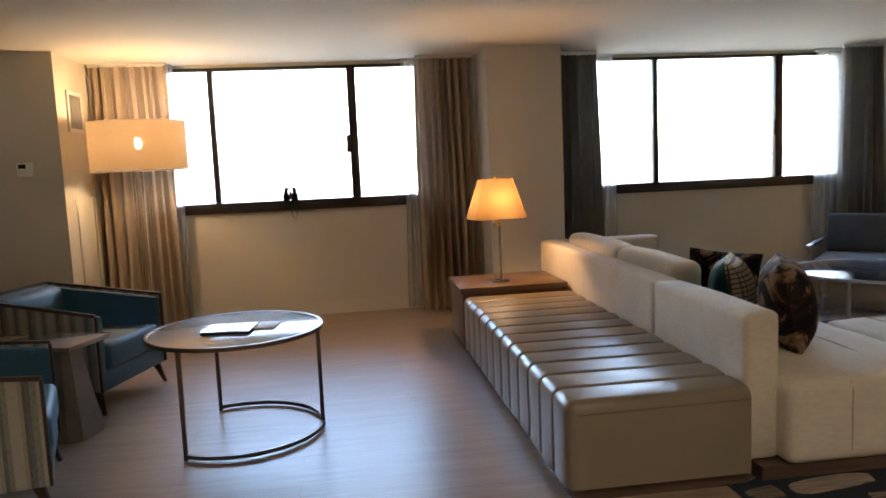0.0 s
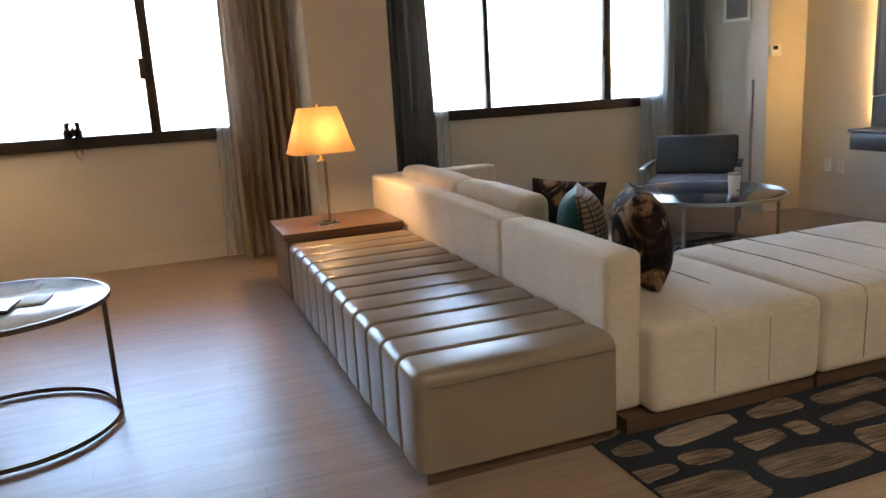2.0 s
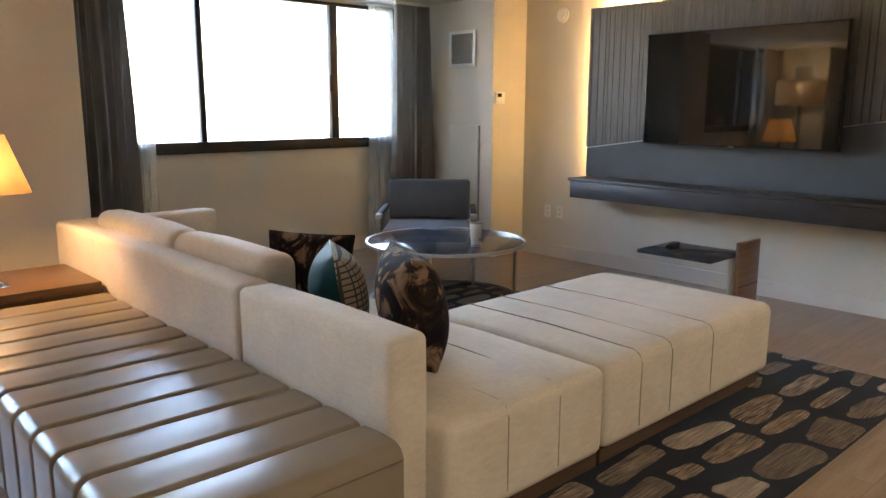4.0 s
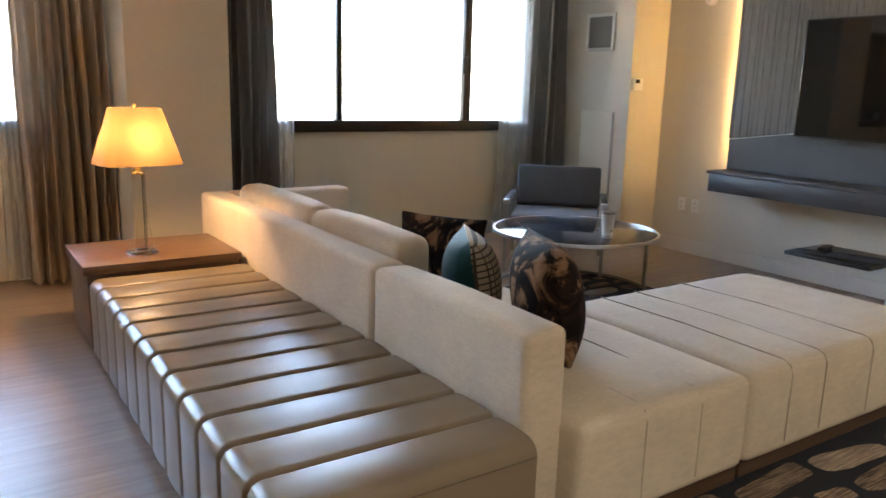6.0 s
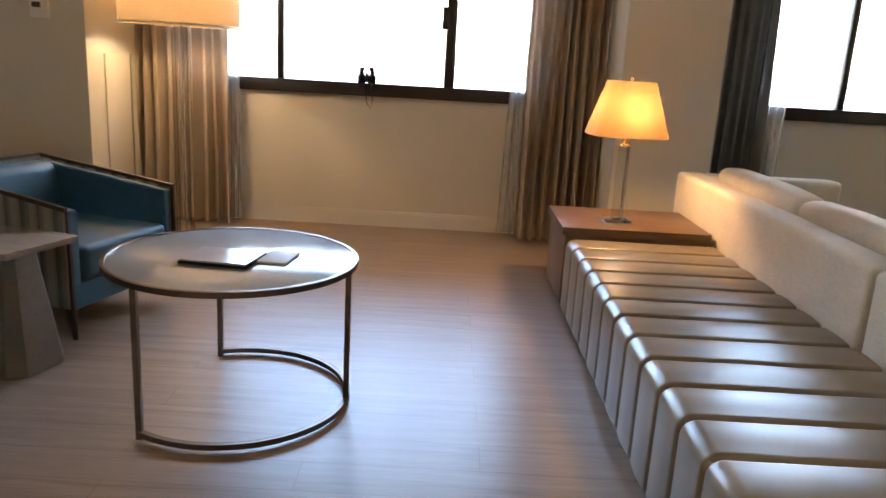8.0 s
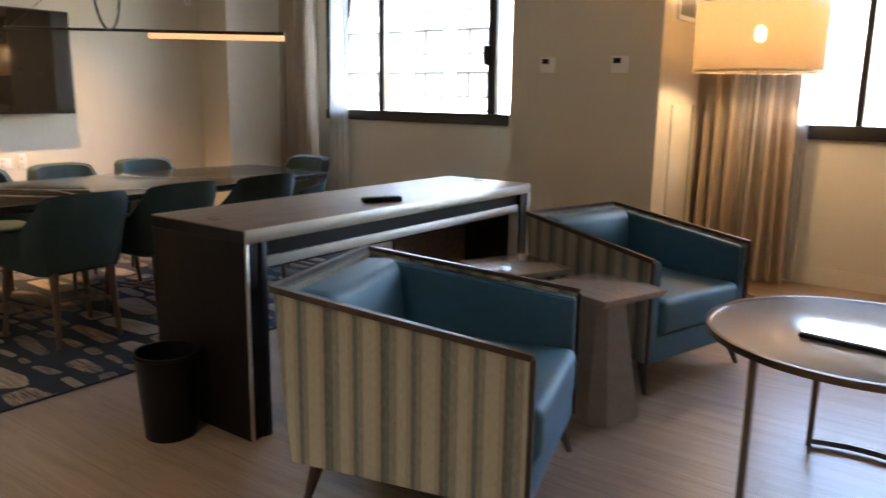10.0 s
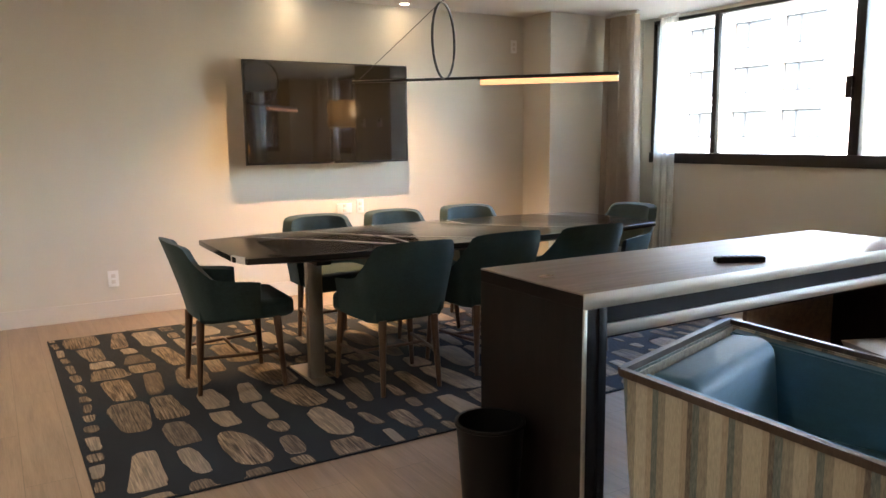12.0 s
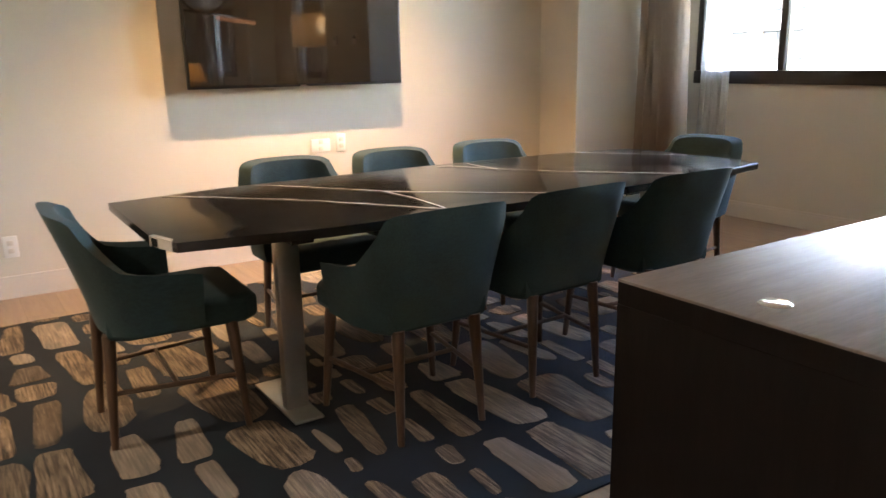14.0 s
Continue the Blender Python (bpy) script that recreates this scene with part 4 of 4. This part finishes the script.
def floor_lamp():
    t = thing("floor_lamp", "floor lamp with a lit cream drum shade on clear rods", "floor lamp", pose(-1.395, 8.32, 0))
    part("base", lathe([(0, 0), (0.15, 0), (0.15, 0.018), (0.14, 0.025), (0, 0.025)], 40), M_CHROME, t)
    part("shade", lathe([(0.385, 1.485), (0.388, 1.485), (0.388, 1.89), (0.385, 1.89)], 56), M_SHADE_F, t, "lit cream drum shade")
    part("shade_trim", lathe([(0.386, 1.48), (0.390, 1.48), (0.390, 1.492), (0.386, 1.492)], 56), M_TRIM, t)
    for x, y in ((-0.05, 0.0), (0.05, 0.0)):
        part("rod", tube([(x, y, 0.025), (x, y, 1.60)], 0.013, 12), M_ACRYL, t)
    part("stem", tube([(0.0, 0.02, 0.025), (0.0, 0.02, 1.66)], 0.007, 8), M_CHROME, t)
    part("bulb", lathe([(0, 1.66), (0.03, 1.68), (0.034, 1.72), (0.02, 1.76), (0, 1.765)], 16), M_BULB, t, "lit bulb")
    d = bpy.data.lights.new("floor_lamp_bulb", "POINT")
    d.energy, d.color, d.shadow_soft_size = FLOORLAMP, (1.0, 0.60, 0.27), 0.06
    new("floor_lamp_bulb", d).location = (-1.395, 8.32, 1.80)
    return t


M_BULB = glow("bulb_glass", (1.0, 0.72, 0.40), 7.0)
floor_lamp()

# binoculars on the sill
bi = thing("binoculars", "black binoculars standing on the window sill", "binoculars", pose(-0.22, 9.10, SILL + 0.062, rz=8))
for s in (-1, 1):
    part("barrel", lathe([(0.0, 0.0), (0.032, 0.0), (0.034, 0.05), (0.028, 0.065), (0.020, 0.075), (0.020, 0.105), (0.0, 0.105)], 20, s * 0.04, 0), M_DARKPL, bi)
    part("eyecup", lathe([(0.0, 0.105), (0.022, 0.105), (0.023, 0.125), (0.015, 0.125), (0.014, 0.11)], 20, s * 0.036, 0), M_BEZEL, bi)
part("hinge", tube([(0, 0, 0.01), (0, 0, 0.085)], 0.012, 10), M_BEZEL, bi)
part("strap", tube([(-0.03, -0.06, 0.01), (-0.02, -0.105, -0.03), (0.0, -0.115, -0.14), (0.03, -0.115, -0.19), (0.045, -0.11, -0.12), (0.035, -0.105, -0.03), (0.03, -0.05, 0.01)], 0.004, 6), M_BEZEL, bi)


# ---- leather bench, sofa ----
def bench(y0, y1, n, label):
    x0, x1, h = 1.12, 1.935, 0.44
    t = thing("leather_bench", label, "bench", pose((x0 + x1) / 2, y0, 0), "channel-tufted benches")
    hw, L = (x1 - x0) / 2, y1 - y0
    part("plinth", box(-hw + 0.035, hw, 0.03, L - 0.01, 0, 0.062), M_PLINTH, t, "walnut plinth")
    part("core", box(-hw + 0.02, hw - 0.004, 0.02, L - 0.006, 0.06, h - 0.02), M_PIPING, t)
    step = L / n
    rc = 0.05

    def outline(inset):
        """The cross-section from the foot of the long side over a rounded edge to the sofa's back."""
        pts = [(-hw + inset, 0.062 + (h - rc - 0.062) * k / 6) for k in range(7)]
        r = max(rc - inset, 0.004)
        pts += [(-hw + rc - r * math.cos(q), h - rc + r * math.sin(q)) for q in [math.pi / 2 * k / 7 for k in range(1, 8)]]
        return pts + [(-hw + rc + (2 * hw - rc - 0.002) * k / 8, h - inset) for k in range(1, 9)]

    for i in range(n):
        free = y0 < 5 and i == 0
        bm = bmesh.new()
        rows = []
        stations = []
        if free:
            stations += [(rc * (1 - math.cos(q)), rc * (1 - math.sin(q))) for q in [math.pi / 2 * k / 7 for k in range(7)]]
        else:
            stations += [(i * step + 0.03 * k / 6, 0.016 * (1 - math.sin(math.pi / 2 * k / 6)) ** 1.6) for k in range(6)]
        lo, hi = stations[-1][0] + 0.006, (i + 1) * step - 0.03
        stations += [(lo + (hi - lo) * k / 4, -0.004 * math.sin(math.pi * k / 4)) for k in range(5)]
        stations += [((i + 1) * step - 0.03 * (5 - k) / 6, 0.016 * (1 - math.sin(math.pi / 2 * (5 - k) / 6)) ** 1.6) for k in range(6)]
        for y, inset in stations:
            rows.append([bm.verts.new((x, y, z + 0.0025 * noise.noise(Vector((x * 6, (y + y0) * 9, 1.0))) * (z > 0.3))) for x, z in outline(inset)])
        for p, q in zip(rows, rows[1:]):
            for k in range(len(p) - 1):
                bm.faces.new((p[k], q[k], q[k + 1], p[k + 1]))
        for row in (rows[0], rows[-1]):
            bm.faces.new(row + [bm.verts.new((row[-1].co.x, row[-1].co.y, 0.062))])
        bmesh.ops.recalc_face_normals(bm, faces=bm.faces)
        part("channel", bm, M_LEATHER, t)
    if y0 < 5:
        part("piping", tube([(-hw + 0.05, -0.001, h - 0.056), (0.0, -0.002, h - 0.052), (hw - 0.004, -0.001, h - 0.05)], 0.0025, 6), M_PIPING, t)
    return t


bench(4.57, 5.865, 6, "taupe channel-tufted leather bench against the sofa back")
bench(5.87, 7.15, 6, "taupe channel-tufted leather bench beside the walnut end table")


def soft(x0, x1, y0, y1, z0, z1, r=0.04, puff=0.02, cuts=8):
    """An upholstered block with rounded edges and a crowned, slightly uneven top."""
    lo, hi = Vector((x0, y0, z0)), Vector((x1, y1, z1))

    def steps(a, b):
        rim = [a, a + r * 0.25, a + r * 0.6, a + r]
        mid = [a + r + (b - a - 2 * r) * k / cuts for k in range(1, cuts)]
        return rim + mid + [b - r, b - r * 0.6, b - r * 0.25, b]

    ax = [steps(lo[k], hi[k]) for k in range(3)]
    bm = bmesh.new()
    for k in range(3):
        u, v = [q for q in range(3) if q != k]
        for end in (0, 1):
            grid = []
            for a in ax[u]:
                row = []
                for c in ax[v]:
                    p = Vector((0, 0, 0))
                    p[u], p[v], p[k] = a, c, (hi if end else lo)[k]
                    q = Vector([min(max(p[m], lo[m] + r), hi[m] - r) for m in range(3)])
                    w = p - q
                    if w.length > 1e-9:
                        p = q + w.normalized() * r
                    row.append(bm.verts.new(p))
                grid.append(row)
            for i in range(len(grid) - 1):
                for j in range(len(grid[0]) - 1):
                    bm.faces.new((grid[i][j], grid[i + 1][j], grid[i + 1][j + 1], grid[i][j + 1]))
    bmesh.ops.remove_doubles(bm, verts=bm.verts, dist=1e-5)
    bmesh.ops.recalc_face_normals(bm, faces=bm.faces)
    for v in bm.verts:
        a = 2 * (v.co.x - x0) / (x1 - x0) - 1
        b = 2 * (v.co.y - y0) / (y1 - y0) - 1
        k = max(0.0, (v.co.z - z0) / (z1 - z0)) ** 3
        v.co.z += k * (puff * max(0, 1 - a * a) ** 0.5 * max(0, 1 - b * b) ** 0.5 + 0.006 * noise.noise(v.co * 5))
        v.co.y += 0.004 * noise.noise(v.co * 4 + Vector((7, 0, 0)))
    return bm


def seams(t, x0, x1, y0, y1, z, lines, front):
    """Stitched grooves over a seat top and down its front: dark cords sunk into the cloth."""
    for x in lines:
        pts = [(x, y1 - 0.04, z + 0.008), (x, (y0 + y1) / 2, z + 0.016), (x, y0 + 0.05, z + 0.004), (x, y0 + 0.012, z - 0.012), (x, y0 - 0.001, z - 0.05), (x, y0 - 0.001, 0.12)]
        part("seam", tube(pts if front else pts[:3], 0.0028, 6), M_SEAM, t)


SX0, SX1, SY0, SY1 = 1.955, 2.125, 4.565, 8.03
sofa_a = thing("sofa_corner_unit", "cream boucle sofa unit with a low straight back", "sofa", pose(0, 0, 0))
part("plinth", box(2.0, 2.965, SY0 + 0.03, 5.63, 0.0, 0.07), M_PLINTH, sofa_a, "walnut plinth")
part("backrest", soft(SX0, SX1, SY0 + 0.10, 5.64, 0.07, 0.735, 0.03, 0.008), M_CREAM, sofa_a)
part("seat", soft(SX1 - 0.02, 2.975, SY0, 5.64, 0.07, 0.44, 0.045, 0.015), M_CREAM, sofa_a)
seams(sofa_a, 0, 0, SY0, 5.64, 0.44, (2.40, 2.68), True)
sofa_b = thing("sofa", "long cream boucle sofa with low back and one arm", "sofa", pose(0, 0, 0))
part("plinth", box(2.0, 2.95, 5.66, SY1 - 0.03, 0.0, 0.07), M_PLINTH, sofa_b, "walnut plinth")
part("backrest", soft(SX0, SX1, 5.652, SY1, 0.07, 0.735, 0.03, 0.008), M_CREAM, sofa_b)
part("armrest", soft(SX1 - 0.01, 2.97, SY1 - 0.17, SY1 - 0.004, 0.07, 0.735, 0.03, 0.004), M_CREAM, sofa_b)
part("seat", soft(SX1 - 0.02, 2.97, 5.655, SY1 - 0.165, 0.07, 0.44, 0.045, 0.015), M_CREAM, sofa_b)
for a, b in ((5.76, 6.68), (6.70, 7.80)):
    bm = soft(SX1 + 0.005, SX1 + 0.20, a, b, 0.44, 0.80, 0.055, 0.02)
    part("back_cushion", bm, M_CREAM, sofa_b, "plump cream back cushion")
ott = thing("ottoman", "large cream boucle chaise ottoman with stitched lines", "ottoman", pose(0, 0, 0))
part("plinth", box(2.995, 4.40, SY0 + 0.035, 5.60, 0.0, 0.07), M_PLINTH, ott, "walnut plinth")
part("seat", soft(2.982, 4.46, SY0, 5.64, 0.07, 0.44, 0.05, 0.02), M_CREAM, ott)
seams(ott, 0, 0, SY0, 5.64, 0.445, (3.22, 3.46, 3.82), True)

pl = single("throw_pillow", pillow(0.47, 0.47, 0.27), M_MARBLED, "brown and black marbled velvet pillow on the sofa", "pillow", pose(2.50, 5.14, 0.435, -10, 0, 62))
pl2 = single("throw_pillow", pillow(0.46, 0.36, 0.17), M_MARBLED, "brown and black marbled velvet pillow on the sofa", "pillow", pose(2.67, 6.24, 0.45, -22, 5, -33))
pg = thing("throw_pillow", "green velvet pillow with a woven lattice face", "pillow", pose(2.40, 5.52, 0.445, -8, 0, 58))
part("velvet_side", pillow(0.44, 0.42, 0.25, side=1), M_GREENV, pg)
part("lattice_side", pillow(0.44, 0.42, 0.25, side=-1), M_LATTICE, pg)


# ---- end table with lamp ----
et = thing("end_table", "walnut end table between bench and window", "end table", pose(1.52, 7.48, 0))
part("tabletop", box(-0.42, 0.41, -0.32, 0.32, 0.455, 0.50, 0.004), M_WALNUT, et)
part("cabinet", box(-0.40, 0.40, -0.30, 0.30, 0.05, 0.455, 0.003), M_WALNUT, et)
part("plinth", box(-0.37, 0.37, -0.27, 0.27, 0.0, 0.05), M_DARKPL, et)


def rounded_rect(w, d, r, n=5):
    pts = []
    for cx, cy, a0 in ((w / 2 - r, d / 2 - r, 0), (-w / 2 + r, d / 2 - r, 90), (-w / 2 + r, -d / 2 + r, 180), (w / 2 - r, -d / 2 + r, 270)):
        for k in range(n + 1):
            a = radians(a0 + 90 * k / n)
            pts.append((cx + r * math.cos(a), cy + r * math.sin(a)))
    return pts


def table_lamp():
    t = thing("table_lamp", "table lamp with lit ivory shade on a clear crystal column", "table lamp", pose(1.44, 7.38, 0.50, rz=8))
    lo, hi = rounded_rect(0.43, 0.34, 0.09), rounded_rect(0.25, 0.20, 0.06)
    bm = bmesh.new()
    r0 = [bm.verts.new((x, y, 0.50)) for x, y in lo]
    r1 = [bm.verts.new((x, y, 0.80)) for x, y in hi]
    for i in range(len(lo)):
        bm.faces.new((r0[i], r0[(i + 1) % len(lo)], r1[(i + 1) % len(lo)], r1[i]))
    part("shade", bm, M_SHADE_T, t, "lit ivory tapered shade")
    part("base", box(-0.07, 0.07, -0.06, 0.06, 0.0, 0.018, 0.004), M_ACRYL, t)
    part("base_edge", box(-0.072, 0.072, -0.062, 0.062, 0.0, 0.005), M_CHROME, t)
    part("column", box(-0.027, 0.027, -0.027, 0.027, 0.018, 0.44, 0.006), M_ACRYL, t, "clear crystal column")
    part("collar", lathe([(0, 0.44), (0.032, 0.44), (0.032, 0.452), (0.015, 0.458), (0.012, 0.475), (0.022, 0.48), (0.022, 0.50), (0, 0.50)], 24), M_BRASS, t)
    part("finial", lathe([(0, 0.79), (0.006, 0.80), (0.012, 0.815), (0, 0.828)], 12), M_BRASS, t)
    part("stem", tube([(0, 0, 0.50), (0, 0, 0.80)], 0.004, 6), M_BRASS, t)
    part("cord", tube([(0.03, 0.03, 0.45), (0.06, 0.06, 0.2), (0.10, 0.10, 0.004), (0.2, 0.2, 0.004)], 0.002, 6), M_PEWTER, t)
    d = bpy.data.lights.new("table_lamp_bulb", "POINT")
    d.energy, d.color, d.shadow_soft_size = TABLELAMP, (1.0, 0.56, 0.22), 0.045
    new("table_lamp_bulb", d).location = (1.44, 7.38, 1.12)
    return t


M_BRASS = plain("brass", (0.70, 0.52, 0.25), 0.25, 1.0, vary=0.06, bump=0.0)
table_lamp()

# ---- lounge by the east wall ----
area_rug(pose(3.40, 5.64, 0.0), 1.56, 1.67, 12, 0.95, "navy rug with sand pebble shapes under the cream sofa")
round_table(pose(4.36, 7.0, 0), 0.60, 0.47, [-24, 96, 216], M_DARKTOP, M_PEWTER, "round coffee table with a dark polished top and steel legs", opening=True)
tm = thing("tumbler", "white insulated tumbler on the dark round table", "tumbler", pose(4.34, 6.66, 0.467))
part("cup", lathe([(0, 0), (0.034, 0), (0.036, 0.01), (0.045, 0.155), (0.045, 0.165), (0, 0.165)], 28), M_WHITE, tm)
part("lid", lathe([(0, 0.165), (0.044, 0.165), (0.046, 0.172), (0.044, 0.182), (0, 0.182)], 28), M_PEWTER, tm)
part("base_ring", lathe([(0.034, 0.0), (0.0365, 0.0), (0.0375, 0.018), (0.036, 0.02)], 28), M_PEWTER, tm)
part("emblem", box(-0.012, 0.012, -0.045, -0.040, 0.045, 0.065), M_PEWTER, tm)


def steel_armchair():
    t = thing("armchair", "slate blue armchair with a flat steel frame", "armchair", pose(4.84, 7.74, 0, rz=-44))
    sb = soft(-0.36, 0.36, -0.42, 0.28, 0.33, 0.46, 0.03, 0.012)
    part("seat", sb, M_SLATE, t)
    bk = box(-0.36, 0.36, -0.05, 0.06, 0.0, 0.36, 0.03, 4)
    part("backrest", bk, M_SLATE, t, "", pose(0, 0.26, 0.455, -14, 0, 0))
    for s in (-1, 1):
        fr = tube([(s * 0.385, -0.40, 0.0), (s * 0.385, -0.40, 0.56), (s * 0.385, 0.36, 0.56), (s * 0.385, 0.36, 0.0)], 0.018, square=True)
        part("side_frame", fr, M_PEWTER, t, "flat steel side frame")
        part("arm_pad", box(s * 0.385 - 0.024, s * 0.385 + 0.024, -0.33, 0.30, 0.575, 0.590, 0.005), M_DARKPL, t)
        part("arm_cap", box(s * 0.385 - 0.026, s * 0.385 + 0.026, -0.42, -0.335, 0.555, 0.592, 0.005), M_ALU, t, "bright steel arm end")
        part("foot_bar", tube([(s * 0.385, -0.40, 0.014), (s * 0.385, 0.36, 0.014)], 0.014, square=True), M_PEWTER, t)
    part("cross_bar", tube([(-0.385, -0.2, 0.31), (0.385, -0.2, 0.31)], 0.014, square=True), M_PEWTER, t)
    part("cross_bar", tube([(-0.385, 0.2, 0.31), (0.385, 0.2, 0.31)], 0.014, square=True), M_PEWTER, t)
    return t


steel_armchair()
ct = thing("side_table", "C-shaped side table with dark top and walnut upright", "side table", pose(5.02, 5.30, 0))
part("top", box(-0.30, 0.12, -0.23, 0.28, 0.53, 0.552, 0.003), M_DARKTOP, ct, "dark polished top")
part("upright", box(0.0, 0.27, -0.262, -0.232, 0.012, 0.625, 0.003), M_WALNUT, ct, "walnut upright panel")
part("base", box(-0.28, 0.25, -0.25, 0.27, 0.012, 0.03, 0.003), M_PEWTER, ct)
part("joint_line", box(0.0, 0.271, -0.2635, -0.2615, 0.34, 0.345), M_DARKPL, ct)
part("post", box(-0.02, 0.02, -0.232, -0.20, 0.03, 0.53, 0.003), M_ALU, ct)
single("remote_control", prism([(-0.085, -0.022), (0.085, -0.022), (0.085, 0.022), (-0.085, 0.022)], 0, 0.022, 0.006), M_DARKPL, "black remote control lying on the side table", "remote", pose(4.97, 5.47, 0.552, rz=15))


# media wall
def media_panel():
    y0, y1, z0, z1 = 4.25, 7.13, 0.83, 2.30
    t = thing("media_panel", "dark ribbed wall panel behind the large television", "wall panel", pose(XR, (y0 + y1) / 2, 0))
    L = (y1 - y0) / 2
    part("backing", box(-0.07, -0.05, -L, L, z0, z1), M_SLATEPANEL, t)
    yy = L
    rnd = random.Random(3)
    k = 0
    while yy > -L + 0.02:
        w = rnd.choice((0.035, 0.05, 0.07))
        a = max(yy - w, -L)
        bot = 1.10 + 0.14 * min(1.0, max(0.0, (L - yy) / 1.0)) + (0.16 * max(0.0, (-yy - 0.2)) if yy < -0.2 else 0)
        part("rib", box(-0.082, -0.07, a + 0.004, yy, bot, z1), M_RIB, t)
        yy = a
        k += 1
    part("accent_line", tube([(-0.078, L, 1.085), (-0.078, L - 1.0, 1.225), (-0.078, -0.2, 1.235), (-0.078, -L, 1.42)], 0.004, 6), M_ALU, t, "thin pale diagonal line")
    part("light_strip", box(-0.05, -0.012, -L + 0.05, L - 0.05, z1 - 0.03, z1 - 0.018), M_STRIP, t, "hidden warm light strip")
    part("light_strip", box(-0.05, -0.012, L - 0.03, L - 0.018, z0 + 0.05, z1 - 0.06), M_STRIP, t, "hidden warm light strip")
    return t


media_panel()
sh = thing("floating_shelf", "long charcoal floating shelf below the television", "shelf", pose(XR, 5.65, 0))
part("body", box(-0.34, -0.001, -1.45, 1.45, 0.655, 0.80, 0.004), M_SHELF, sh)
part("top_board", box(-0.35, -0.001, -1.47, 1.47, 0.803, 0.828, 0.003), M_SHELF, sh)
television(pose(XR - 0.145, 5.70, 1.59, rz=-90), 1.56, 0.89, "large black flat television on the ribbed panel", 0.06)


# ---- outside ----
GZ = -16.0
setting("ground", box(-900, 900, 12, 1800, GZ - 1, GZ), M_GROUND, "distant ground far below the windows", "ground")


def office_building():
    yf, x1, x0 = 45.0, -26.9, -75.0
    t = thing("office_building", "pale stone office building with rows of windows", "building", pose(x1, yf, GZ))
    part("wall", box(x0 - x1, 0, 0.35, 14, 0, 29.5), M_FACADE, t)
    part("roof", box(x0 - x1 - 0.3, 0.3, 0.0, 14.2, 29.5, 30.1), M_FACADE, t)
    bay, storey = 3.6, 2.77
    nb = 10
    for r in range(9):
        zb = 25.46 - r * storey
        part("spandrel", box(x0 - x1, 0, 0, 0.35, zb + 1.72 - 0.05, zb + storey + 0.05 - 0.1), M_FACADE, t)
        for c in range(nb):
            xb = -0.25 - c * bay
            part("mullion", box(xb - 0.1, xb + 0.8, 0.0, 0.352, zb - 0.1, zb + 1.75), M_FACADE, t)
            w = part("window", box(xb - bay + 0.8, xb - 0.1, 0.20, 0.30, zb, zb + 1.65), M_FARGLASS, t)
            for q in (0.0, 0.36, 1.0):
                xx = xb - bay + 0.8 + (bay - 0.96) * q
                part("frame", box(xx - 0.04, xx + 0.10, 0.12, 0.22, zb, zb + 1.65), M_FARFRAME, w)
            part("frame", box(xb - bay + 0.8, xb - 0.1, 0.12, 0.22, zb + 1.54, zb + 1.66), M_FARFRAME, w)
            part("frame", box(xb - bay + 0.8, xb - 0.1, 0.12, 0.22, zb - 0.02, zb + 0.08), M_FARFRAME, w)
    return t


office_building()


def bare_tree(x, y, h, seed):
    rnd = random.Random(seed)
    t = thing("tree", "bare pale tree far outside the window", "tree", pose(x, y, GZ), "far trees")
    part("trunk", tube([(0, 0, 0), (0.2, 0, h * 0.4), (0.1, 0.1, h * 0.75)], 0.28, 8, 0.1), M_BARK, t)
    for k in range(9):
        a, z = rnd.uniform(0, 6.28), h * rnd.uniform(0.4, 0.75)
        l = h * rnd.uniform(0.18, 0.3)
        part("limb", tube([(0.12, 0, z), (l * 0.5 * math.cos(a), l * 0.5 * math.sin(a), z + l * 0.45), (l * math.cos(a), l * math.sin(a), z + l * 0.9)], 0.07, 5, 0.02), M_BARK, t)
    bm = bmesh.new()
    for k in range(420):
        a, r, z = rnd.uniform(0, 6.28), h * 0.26 * rnd.random() ** 0.5, h * rnd.uniform(0.5, 1.0)
        p = Vector((r * math.cos(a), r * math.sin(a), z))
        d = Vector((rnd.uniform(-1, 1), rnd.uniform(-1, 1), rnd.uniform(0.2, 1))).normalized() * rnd.uniform(0.2, 0.6)
        u = Vector((rnd.uniform(-1, 1), rnd.uniform(-1, 1), 0)).normalized() * 0.05
        bm.faces.new([bm.verts.new(p), bm.verts.new(p + u), bm.verts.new(p + d)])
    part("crown", bm, M_LEAF, t)
    return t


for i, (x, y, h) in enumerate(((18, 46, 16.5), (22, 50, 17.3), (26, 48, 18.0), (30, 52, 17.6), (34, 50, 18.4), (38, 55, 19.0))):
    bare_tree(x, y, h, 20 + i)
